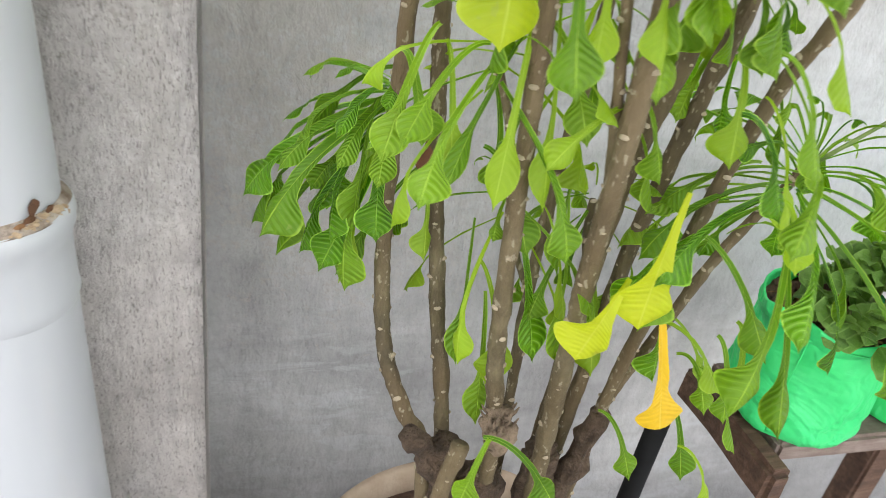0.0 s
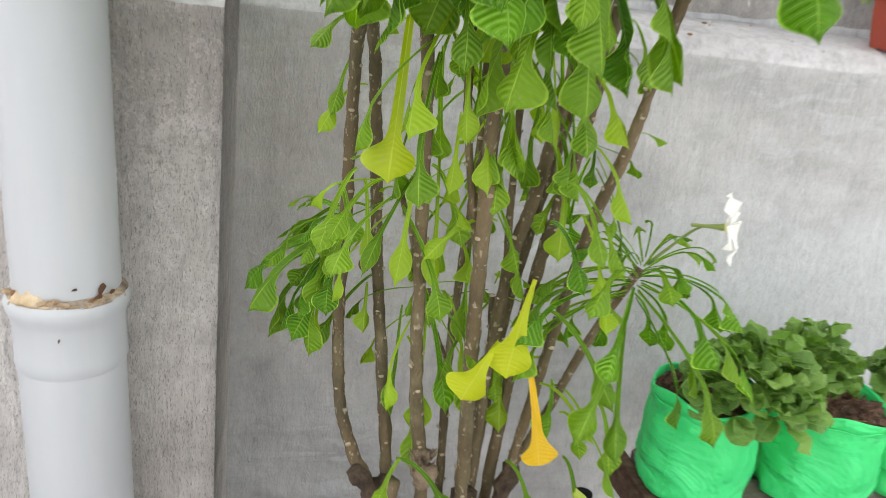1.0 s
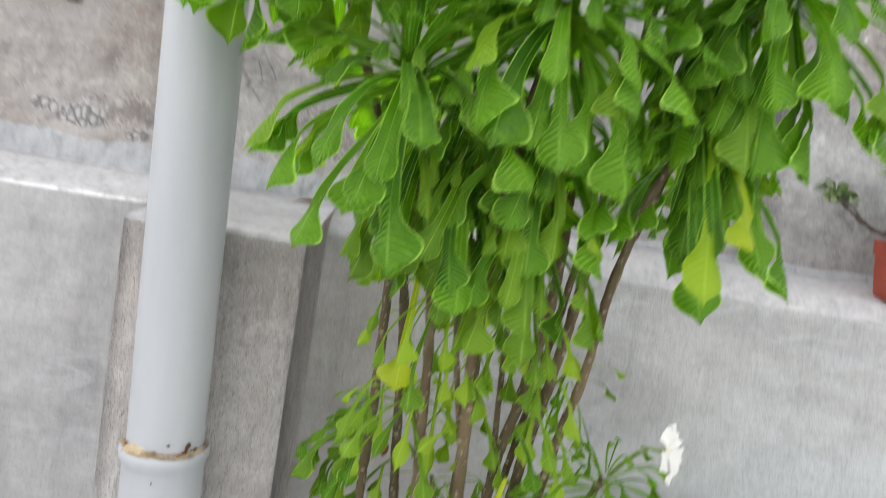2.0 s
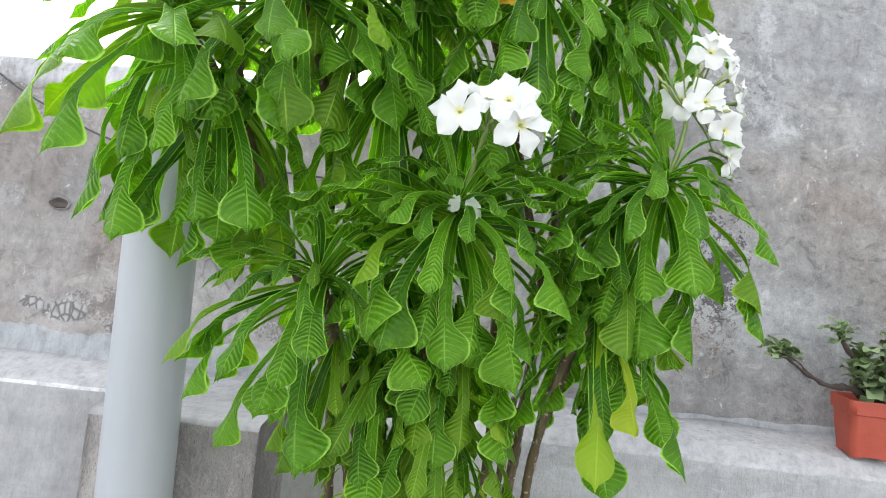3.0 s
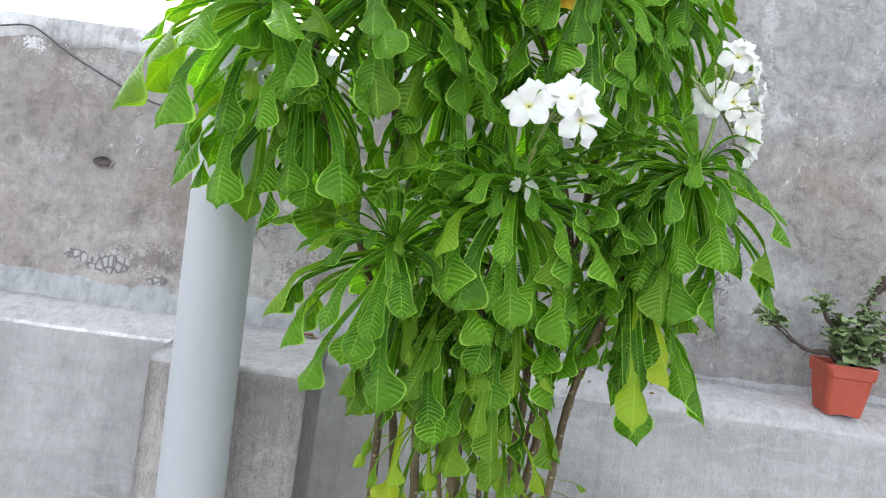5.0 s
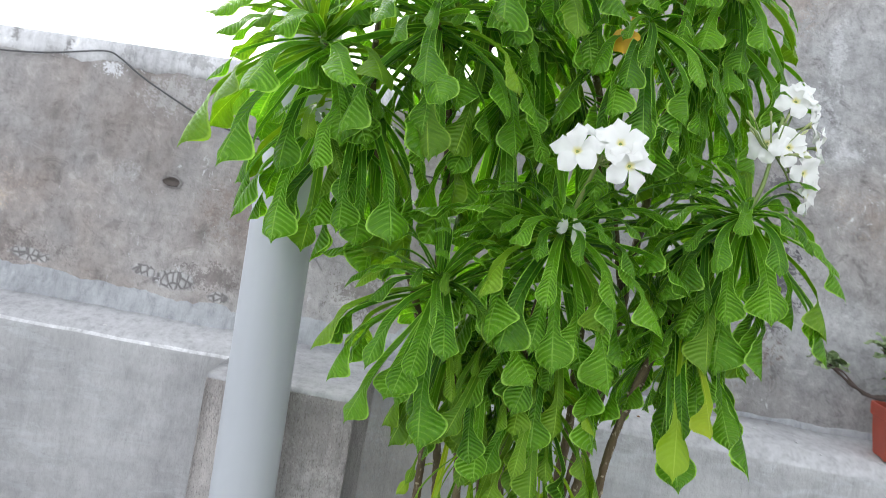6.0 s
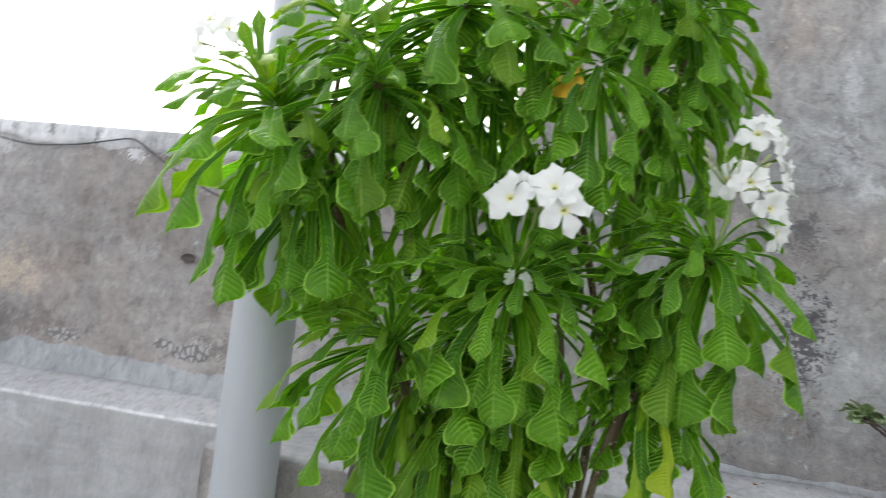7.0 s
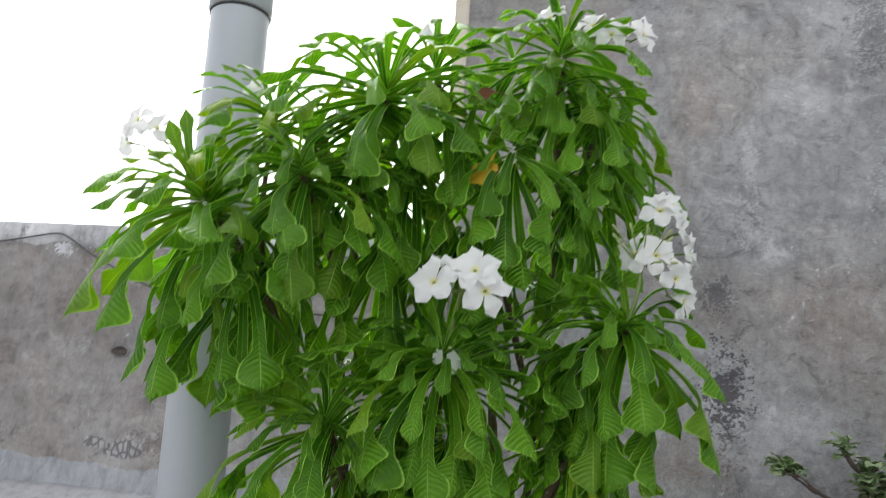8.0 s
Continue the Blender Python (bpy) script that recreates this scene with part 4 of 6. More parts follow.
def stump():
    """A frayed collar of old, split bark round the foot of a stem."""
    rng = random.Random(19)
    verts, faces, mats = [], [], []
    tube_into(verts, faces, mats, smooth_line(local(((0.232, -0.168, 0.655), (0.229, -0.17, 0.672), (0.227, -0.17, 0.69))), 6), (0.012, 0.0095), 22, 0, 1.1)
    for k in range(26):
        a = k * 2.4
        out = Vector((math.cos(a), math.sin(a), 0))
        foot = Vector((0.228, -0.17, rng.uniform(0.664, 0.69))) - ORIGIN + out * 0.008
        tip = foot + out * rng.uniform(0.002, 0.009) + Vector((0, 0, rng.uniform(0.004, 0.016)))
        tube_into(verts, faces, mats, [foot, (foot + tip) / 2 + out * 0.0015, tip], (rng.uniform(0.0016, 0.003), 0.0005), 5)
    return mesh_of("cut_stump", verts, faces, [M_STUMP], face_mats=mats)


M_STUMP = simple("pale_callus", (0.15, 0.105, 0.07), (0.36, 0.27, 0.19), 60, 0.9, 1.0, 0.006)
part("cut_stump", stump(), plumeria, "frayed pale collar of split bark")

POOL = {}
LEAF_PARTS = 0
BACK = ([], [], [], [])
TONES = [M_LEAF, M_FRESH_LIT, M_LIME]
SLOT = {m.name: i for i, m in enumerate(TONES)}


def pool_leaf(elev, variant, mat, slim=False, young=False):
    bucket = max(-5, min(6, round(elev / 14)))
    key = (bucket, variant, mat.name, slim, young)
    if key not in POOL:
        rng = random.Random(bucket * 31 + variant * 7)
        e = bucket * 14
        end = rng.uniform(-45, 0) if e >= 56 else rng.uniform(-72, -30) if e >= 14 else rng.uniform(-82, -50) if e >= -14 else rng.uniform(-92, -76)
        POOL[key] = leaf_mesh("leaf", 1.0, rng.uniform(0.14, 0.2) if young else rng.uniform(0.22, 0.3), e, e - end, mat, bucket * 100 + variant, STALKED if slim else STRAP if young else (SPOON, SPADE)[variant % 2], cup=rng.uniform(0.25, 0.75), power=rng.uniform(1.3, 2.6), twist=rng.uniform(-0.6, 0.6))
    return POOL[key]


def rosette(c, n, high, low, size, seed, lean=(0.0, 0.0), mat=None, fan=None, back=False, lime=0.0, fresh_lit=0.12, slim=1.0, core=0.45, young=0.42):
    """A whorl of leaves round a shoot's end, from high (inner) to low (outer) degrees above level. lean tips the axis; fan limits the azimuths; each leaf then hangs by its own weight."""
    global LEAF_PARTS
    rng = random.Random(seed)
    mat = mat or M_LEAF
    turn = Matrix.Rotation(radians(lean[0]), 3, "X") @ Matrix.Rotation(radians(lean[1]), 3, "Y")
    az = rng.uniform(0, 360)
    for i in range(n):
        f = (i + 0.5) / n
        az += 137.5 + rng.uniform(-16, 16)
        a = az
        if fan:
            a = fan[0] + (az % 360) / 360 * (fan[1] - fan[0])
        elev = high + (low - high) * f ** 0.72 + rng.uniform(-9, 9)
        e, h = radians(elev), radians(a)
        d = turn @ Vector((math.cos(e) * math.cos(h), math.cos(e) * math.sin(h), math.sin(e)))
        level = math.degrees(math.asin(max(-1.0, min(1.0, d.z))))
        way = math.atan2(d.y, d.x)
        length = size * (core + (1.05 - core) * min(1, f * 1.9)) * rng.uniform(0.84, 1.16)
        pick = rng.random()
        me = pool_leaf(level, rng.randrange(6), M_LIME if pick < lime else M_FRESH_LIT if pick < lime + fresh_lit else mat, slim < 1.0, slim == 1.0 and f < young)
        broad = slim * rng.uniform(0.85, 1.1)
        m = Matrix.Translation(Vector(c) - ORIGIN + turn @ Vector((0, 0, 0.012 - 0.045 * f))) @ Matrix.Rotation(way - math.pi / 2, 4, "Z") @ Matrix.Translation((0, 0.006, 0)) @ Matrix.Rotation(rng.uniform(-0.25, 0.25), 4, "Y") @ Matrix.Diagonal((length * broad, length, length, 1))
        if back or LEAF_PARTS >= 330:
            tone = SLOT[me.materials[0].name]
            s = len(BACK[0])
            BACK[0].extend(m @ v.co for v in me.vertices)
            flat = [None] * len(me.vertices)
            for loop, uv in zip(me.loops, me.uv_layers[0].data):
                flat[loop.vertex_index] = tuple(uv.uv)
            BACK[1].extend(flat)
            BACK[2].extend(tuple(s + k for k in p.vertices) for p in me.polygons)
            BACK[3].extend([tone] * len(me.polygons))
        else:
            LEAF_PARTS += 1
            part("leaf", me, plumeria, m=m)


# shoots in front, low to high
rosette((0.133, -0.32, 1.342), 62, 70, -25, 0.168, 101, (46, -12), core=0.55, young=0.5)
rosette((0.271, -0.31, 1.429), 64, 74, -25, 0.166, 102, (42, 2), core=0.55, young=0.5)
rosette((0.496, -0.28, 1.488), 70, 62, -45, 0.162, 103, (34, -4), fan=(35, 325))
# Left fringe: a larger share of brighter leaves stands in for backlight.
rosette((-0.077, -0.30, 1.63), 50, 72, -35, 0.2, 104, (16, -24), lime=0.03, fresh_lit=0.3, core=0.6)
rosette((0.075, -0.35, 1.661), 52, 60, -35, 0.165, 105, (34, -4))
rosette((0.161, -0.28, 1.798), 54, 78, -40, 0.17, 106, (12, 0), core=0.72)
rosette((0.402, -0.18, 1.91), 48, 76, -45, 0.145, 108, (14, 4), core=0.72)
rosette((0.436, -0.157, 0.901), 44, 72, -40, 0.15, 110, (0, 12), mat=M_LEAF, fresh_lit=0.45, slim=0.62)
rosette((0.34, -0.255, 1.719), 24, 20, -55, 0.172, 107, (16, 0), fan=(195, 345))
rosette((0.438, -0.28, 1.337), 22, 10, -45, 0.165, 109, (32, 4))
rosette((-0.022, -0.22, 1.788), 40, 74, -35, 0.15, 111, (4, -6), lime=0.2, fresh_lit=0.3, core=0.72)
rosette((0.474, -0.10, 1.86), 34, 30, -65, 0.14, 112, (0, 8))
rosette((0.18, -0.15, 0.975), 12, 30, -40, 0.115, 113, lime=0.5, mat=M_FRESH_LIT, slim=0.7)
rosette((0.142, -0.05, 0.905), 24, 30, -45, 0.125, 114, fan=(120, 260), fresh_lit=0.35)
rosette((0.284, -0.15, 1.105), 13, 0, -65, 0.115, 115, lime=0.5, mat=M_FRESH_LIT, slim=0.7)
# shoots behind and inside the crown
rosette((0.2, -0.23, 1.72), 26, 20, -55, 0.165, 131, (20, 0), back=True)
rosette((0.24, -0.22, 1.80), 20, 50, -45, 0.15, 134, (10, 0), back=True)
rosette((0.33, -0.18, 1.9), 14, 70, -45, 0.155, 135, (8, 0), back=True)
rosette((0.46, -0.2, 1.82), 24, 30, -60, 0.15, 136, (20, 4), back=True)
rosette((0.07, -0.27, 1.77), 12, 60, -40, 0.16, 137, (10, -4), back=True, fresh_lit=0.3)
rosette((0.13, -0.3, 1.7), 24, 20, -50, 0.165, 132, (24, 0), back=True)
rosette((0.48, -0.17, 1.75), 24, 10, -60, 0.155, 133, (16, 6), back=True)
rosette((-0.07, -0.27, 1.54), 15, 5, -60, 0.175, 126, (2, -10), back=True, lime=0.08, fresh_lit=0.6)
rosette((-0.01, -0.31, 1.56), 18, 0, -60, 0.18, 127, (8, -4), back=True)
rosette((0.15, -0.27, 1.28), 30, 0, -65, 0.13, 128, (6, -4), back=True, lime=0.04, fresh_lit=0.6)
rosette((0.2, -0.28, 1.27), 34, 0, -65, 0.13, 138, (6, -4), back=True, lime=0.04, fresh_lit=0.6)
rosette((0.455, -0.27, 1.45), 30, 10, -60, 0.15, 140, (24, -6), back=True, fan=(70, 300))
rosette((0.435, -0.21, 1.54), 14, 45, -40, 0.12, 142, (20, -6), back=True)
rosette((0.28, -0.27, 1.33), 36, 0, -65, 0.15, 129, (6, 0), back=True)
rosette((0.27, -0.28, 1.24), 26, 0, -65, 0.14, 139, (6, 0), back=True, lime=0.04, fresh_lit=0.6)
rosette((0.48, -0.22, 1.36), 14, 0, -65, 0.145, 130, (6, 0), back=True, fan=(70, 290))
rosette((0.215, -0.22, 1.165), 16, 10, -70, 0.12, 116, back=True, lime=0.3, mat=M_FRESH_LIT, slim=0.72)
rosette((0.21, -0.18, 1.879), 24, 74, -40, 0.165, 117, back=True, core=0.72)
rosette((0.225, -0.11, 0.855), 10, 40, -65, 0.105, 143, back=True, lime=0.2, mat=M_FRESH_LIT, fresh_lit=0.5, slim=0.72)
rosette((0.297, -0.105, 0.85), 10, 40, -65, 0.105, 144, back=True, lime=0.2, mat=M_FRESH_LIT, fresh_lit=0.5, slim=0.72)
rosette((0.258, -0.125, 1.0), 9, 20, -70, 0.11, 145, back=True, lime=0.2, fresh_lit=0.8, slim=0.72)
rosette((0.378, -0.115, 1.025), 10, 40, -60, 0.1, 146, back=True, fresh_lit=0.8, slim=0.72)
rosette((0.2, -0.19, 1.12), 10, 20, -70, 0.12, 147, back=True, lime=0.15, fresh_lit=0.8, slim=0.72)
rosette((0.3, -0.19, 1.14), 10, 20, -70, 0.12, 148, back=True, lime=0.15, fresh_lit=0.8, slim=0.72)
rosette((0.41, -0.2, 1.85), 24, 40, -55, 0.15, 149, (14, 4), back=True, fresh_lit=0.3)
rosette((0.17, -0.25, 1.80), 8, 60, -30, 0.165, 151, (8, 0), back=True, fresh_lit=0.3)
rosette((0.21, -0.2, 1.36), 46, -10, -75, 0.15, 118, back=True, fresh_lit=0.3)
rosette((0.0, -0.22, 1.55), 26, 0, -70, 0.175, 120, back=True, fresh_lit=0.3)
rosette((0.17, -0.24, 1.6), 34, -10, -75, 0.18, 121, back=True)
rosette((0.27, -0.2, 1.62), 32, -10, -75, 0.18, 122, back=True)
rosette((0.43, -0.16, 1.7), 30, -10, -75, 0.155, 123, back=True)
rosette((0.46, -0.22, 1.38), 20, 0, -70, 0.16, 124, back=True, fan=(70, 290))
rosette((0.11, -0.15, 1.72), 14, 20, -60, 0.17, 125, back=True)
if BACK[0]:
    inner = part("inner_leaves", mesh_of("inner_leaves", BACK[0], BACK[2], TONES, BACK[1], BACK[3]), plumeria)
    inner["kind"] = "stuff"


def single(base, tip, arch, width, mat, seed, label="", face=(0.0, -1.0, 0.35), cup=0.35, profile=PADDLE):
    b, t = local([base, tip])
    return part("leaf", aimed_mesh("leaf", b, t, arch, width, mat, seed, face, profile, cup, ROUND if profile is PADDLE else FINE), plumeria, label)


single((0.316, -0.2, 0.812), (0.337, -0.222, 0.709), 0.006, 0.038, M_AMBER, 201, "amber withering leaf hanging down", profile=TRUMPET)
single((0.309, -0.2, 0.9), (0.288, -0.222, 0.806), 0.006, 0.043, M_YELLOW, 202, "lime-yellow fading leaf", profile=FLARE)
single((0.281, -0.205, 0.837), (0.247, -0.222, 0.782), 0.008, 0.042, M_YELLOW, 203, "lime-yellow fading leaf", profile=FLARE)
single((0.169, -0.185, 1.125), (0.161, -0.2, 0.982), 0.0, 0.05, M_FADING, 204, "yellow-green leaf hanging on its long narrow base", profile=STALKED)
single((0.436, -0.29, 1.365), (0.430, -0.39, 1.166), 0.0, 0.04, M_LIME, 205, "pale yellow-green hanging leaf", profile=SPOON, cup=0.5)
single((0.448, -0.32, 1.31), (0.462, -0.395, 1.222), 0.0, 0.034, M_FADING, 206, "yellow-green torn leaf", face=(0.5, -1.0, 0.2), profile=SPADE, cup=0.9)
for tip, seed in (((-0.204, -0.394, 1.61), 211), ((-0.177, -0.36, 1.669), 212), ((-0.125, -0.30, 1.767), 213), ((-0.136, -0.32, 1.741), 214)):
    single((-0.087, -0.305, 1.642), tip, 0.03 if tip[2] < 1.7 else -0.01, 0.03 if tip[2] < 1.7 else 0.022, M_FRESH_LIT, seed, face=(-0.3, -0.5, 1.0), profile=STRAP)
single((0.318, -0.265, 1.725), (0.305, -0.325, 1.655), 0.0, 0.034, M_ORANGE_DRY, 207, "orange dead leaf")
single((0.33, -0.27, 1.80), (0.285, -0.305, 1.785), 0.01, 0.019, M_RUST, 208, "rusty dead leaf")
single((0.385, -0.25, 1.86), (0.377, -0.285, 1.80), 0.0, 0.016, M_RUST, 209, "rusty dead leaf")
single((0.158, -0.095, 0.90), (0.157, -0.105, 0.862), 0.0, 0.013, M_RUST, 210, "rusty dead leaf")

# small leaves on thin stalks among the lower stems
def hanging(base, tip, width, mat, seed):
    """A leaf whose narrow stalk rises past base before it meets the stem."""
    b, t = Vector(base), Vector(tip)
    root = t + (b - t) * (1.5 if t.y > -0.2 else 1.15) + Vector((0.0, 0.012, 0.004))
    turned = random.Random(seed)
    return single(tuple(root), tip, 0.03, width * 0.54, mat, seed, face=(turned.uniform(-0.9, 0.9), -1.0, turned.uniform(0.0, 0.9)), cup=turned.uniform(0.2, 0.8), profile=STALKED)


for j, (b, t) in enumerate((
    ((0.189, -0.168, 0.963), (0.146, -0.188, 0.889)),
    ((0.189, -0.178, 0.963), (0.176, -0.198, 0.883)),
    ((0.214, -0.168, 0.960), (0.215, -0.188, 0.876)),
    ((0.220, -0.158, 0.963), (0.240, -0.178, 0.919)),
    ((0.223, -0.188, 1.034), (0.215, -0.208, 0.977)),
    ((0.240, -0.208, 1.051), (0.245, -0.228, 0.984)),
    ((0.318, -0.188, 1.025), (0.326, -0.208, 0.980)),
    ((0.331, -0.188, 0.974), (0.326, -0.208, 0.920)),
    ((0.302, -0.178, 1.095), (0.311, -0.198, 1.020)),
    ((0.316, -0.188, 1.092), (0.339, -0.208, 1.024)),
    ((0.323, -0.188, 1.098), (0.375, -0.208, 1.031)),
    ((0.344, -0.208, 1.020), (0.382, -0.228, 0.966)),
)):
    hanging(b, t, 0.034 + 0.005 * (j % 4), M_LIME if j % 3 else M_FRESH_LIT, 220 + j)
for j, (b, t) in enumerate((
    ((0.336, -0.208, 0.982), (0.388, -0.228, 0.911)),
    ((0.349, -0.208, 0.950), (0.373, -0.228, 0.881)),
    ((0.340, -0.208, 0.851), (0.402, -0.228, 0.773)),
    ((0.348, -0.188, 0.765), (0.392, -0.208, 0.727)),
    ((0.400, -0.188, 0.713), (0.434, -0.208, 0.656)),
    ((0.214, -0.138, 0.765), (0.227, -0.158, 0.707)),
    ((0.262, -0.148, 0.826), (0.269, -0.168, 0.728)),
    ((0.311, -0.128, 0.752), (0.314, -0.148, 0.699)),
    ((0.263, -0.128, 0.889), (0.259, -0.148, 0.800)),
    ((0.133, -0.078, 1.031), (0.100, -0.098, 1.003)),
)):
    hanging(b, t, 0.034 + 0.005 * (j % 4), M_LIME if j % 2 else M_FRESH_LIT, 240 + j)
for j, (b, t) in enumerate((
    ((0.128, -0.078, 1.060), (0.111, -0.098, 1.020)),
    ((0.131, -0.088, 1.105), (0.088, -0.108, 1.084)),
    ((0.196, -0.288, 1.159), (0.195, -0.308, 1.091)),
    ((0.257, -0.288, 1.166), (0.258, -0.308, 1.095)),
    ((0.292, -0.288, 1.174), (0.300, -0.308, 1.115)),
    ((0.350, -0.228, 1.131), (0.366, -0.248, 1.086)),
    ((0.377, -0.188, 0.851), (0.405, -0.208, 0.861)),
    ((0.154, -0.048, 0.805), (0.105, -0.068, 0.753)),
    ((0.119, -0.038, 0.835), (0.082, -0.058, 0.825)),
    ((0.371, -0.188, 0.733), (0.386, -0.208, 0.705)),
    ((0.134, -0.038, 0.898), (0.080, -0.058, 0.879)),
)):
    hanging(b, t, 0.034 + 0.005 * (j % 3), M_FRESH_LIT, 260 + j)

for j, (b, t) in enumerate((
    ((0.259, -0.2, 0.943), (0.198, -0.212, 0.917)),
    ((0.396, -0.13, 0.871), (0.321, -0.142, 0.852)),
    ((0.347, -0.13, 0.951), (0.323, -0.142, 0.925)),
    ((0.31, -0.24, 0.953), (0.339, -0.252, 0.905)),
    ((0.355, -0.24, 0.899), (0.367, -0.252, 0.867)),
    ((0.322, -0.24, 0.988), (0.353, -0.252, 0.931)),
    ((0.196, -0.16, 0.877), (0.219, -0.172, 0.833)),
    ((0.226, -0.15, 0.817), (0.249, -0.162, 0.73)),
    ((0.25, -0.15, 0.822), (0.268, -0.162, 0.765)),
    ((0.197, -0.13, 0.79), (0.194, -0.142, 0.714)),
    ((0.22, -0.13, 0.723), (0.222, -0.142, 0.647)),
    ((0.368, -0.15, 0.737), (0.365, -0.162, 0.701)),
    ((0.389, -0.15, 0.73), (0.42, -0.162, 0.694)),
    ((0.332, -0.18, 0.653), (0.353, -0.192, 0.617)),
    ((0.393, -0.18, 0.654), (0.406, -0.192, 0.61)),
)):
    hanging(b, t, 0.034 + 0.005 * (j % 4), (M_LIME, M_FRESH_LIT, M_FRESH_LIT, M_LEAF)[j % 4], 280 + j)
for j, (b, t) in enumerate((
    ((0.398, -0.2, 0.639), (0.429, -0.212, 0.595)),
    ((0.193, -0.24, 0.71), (0.17, -0.252, 0.679)),
    ((0.198, -0.24, 0.71), (0.248, -0.252, 0.667)),
    ((0.127, -0.15, 0.941), (0.136, -0.162, 0.909)),
    ((0.147, -0.17, 0.946), (0.151, -0.182, 0.897)),
    ((0.157, -0.19, 0.97), (0.112, -0.202, 0.925)),
    ((0.126, -0.18, 0.958), (0.104, -0.192, 0.91)),
    ((0.117, -0.1, 0.877), (0.107, -0.112, 0.819)),
    ((0.118, -0.09, 0.831), (0.102, -0.102, 0.768)),
    ((0.345, -0.12, 0.758), (0.295, -0.132, 0.745)),
    ((0.436, -0.17, 0.731), (0.438, -0.182, 0.691)),
    ((0.426, -0.17, 0.713), (0.436, -0.182, 0.665)),
    ((0.16, -0.12, 0.833), (0.158, -0.132, 0.806)),
)):
    hanging(b, t, 0.034 + 0.005 * (j % 4), (M_LIME, M_FRESH_LIT, M_FRESH_LIT, M_FRESH_LIT)[j % 4], 295 + j)


# ---- flowers ----
def petal_mesh(seed):
    rng = random.Random(seed)
    line = arc_line(1.0, 34, 50, EVEN, 1.0, rng.uniform(-0.2, 0.2))
    verts, faces, uvs = [], [], []
    shape = ((0.0, 0.12), (0.2, 0.38), (0.42, 0.8), (0.6, 1.0), (0.76, 0.82), (0.9, 0.4), (1.0, 0.03))
    blade_into(verts, faces, uvs, line, [Vector((1, 0, 0.12))] * 9, 0.72, shape, rng, 0.5, 0.3, 0.1, 2, EVEN)
    return mesh_of("petal", verts, faces, [M_PETAL], uvs)


PETALS = [petal_mesh(s) for s in range(4)]
CALYX = lathe("flower", [(0.001, -0.75), (0.05, -0.72), (0.045, -0.4), (0.07, -0.1), (0.10, 0.02), (0.05, 0.05)], [M_GREENSTEM], 8)


def flower(at, toward, size, seed, opened=1.0):
    rng = random.Random(seed)
    spin = Vector(toward).to_track_quat("Z", "X").to_matrix().to_4x4()
    f = part("flower", CALYX, plumeria, "open white five-petalled flower with a yellow eye", Matrix.Translation(Vector(at) - ORIGIN) @ spin @ Matrix.Rotation(rng.uniform(0, 6), 4, "Z") @ Matrix.Diagonal((size, size, size, 1)))
    for i in range(5):
        tilt = Matrix.Rotation(radians(rng.uniform(-12, 12) + (1 - opened) * 55), 4, "X")
        part("petal", rng.choice(PETALS), f, m=Matrix.Rotation(radians(72 * i + rng.uniform(-7, 7)), 4, "Z") @ tilt @ Matrix.Rotation(rng.uniform(-0.25, 0.25), 4, "Y"))
    return f


def stalk(points, r=0.0026):
    part("flower_stalk", tube_mesh("flower_stalk", local(points), r, r * 0.7, [M_GREENSTEM], 7, 5, 0.2), plumeria)


stalk([(0.271, -0.31, 1.43), (0.282, -0.335, 1.47), (0.292, -0.36, 1.505), (0.298, -0.365, 1.522)], 0.003)
for j, (at, toward) in enumerate((((0.266, -0.395, 1.515), (-0.25, -1, 0.2)), ((0.312, -0.392, 1.531), (0.1, -1, 0.45)), ((0.325, -0.395, 1.508), (0.45, -1, 0.0)), ((0.292, -0.375, 1.535), (0.0, -0.6, 0.9)))):
    flower(at, toward, 0.034, 300 + j)
    stalk([(0.294, -0.362, 1.51), tuple((Vector(at) + Vector((0.294, -0.362, 1.51))) / 2 + Vector((0, 0.012, 0))), tuple(Vector(at) - Vector(toward).normalized() * 0.02)], 0.0016)
stalk([(0.496, -0.28, 1.49), (0.508, -0.282, 1.53), (0.515, -0.278, 1.58), (0.522, -0.272, 1.62)], 0.003)
for j, (at, toward) in enumerate((((0.53, -0.285, 1.58), (0.25, -1, 0.15)), ((0.538, -0.26, 1.645), (0.0, -0.9, 0.6)), ((0.555, -0.275, 1.553), (0.7, -0.9, -0.1)), ((0.565, -0.245, 1.62), (0.9, -0.5, 0.3)), ((0.566, -0.262, 1.527), (0.9, -0.5, -0.4)), ((0.507, -0.275, 1.583), (-0.7, -0.7, 0.1)), ((0.555, -0.25, 1.655), (0.6, -0.5, 0.7)), ((0.575, -0.25, 1.592), (1, -0.3, 0.1)))):
    flower(at, toward, 0.031, 320 + j)
    stalk([(0.514, -0.278, 1.575), tuple((Vector(at) + Vector((0.514, -0.278, 1.575))) / 2 + Vector((0, 0.008, 0))), tuple(Vector(at) - Vector(toward).normalized() * 0.018)], 0.0016)
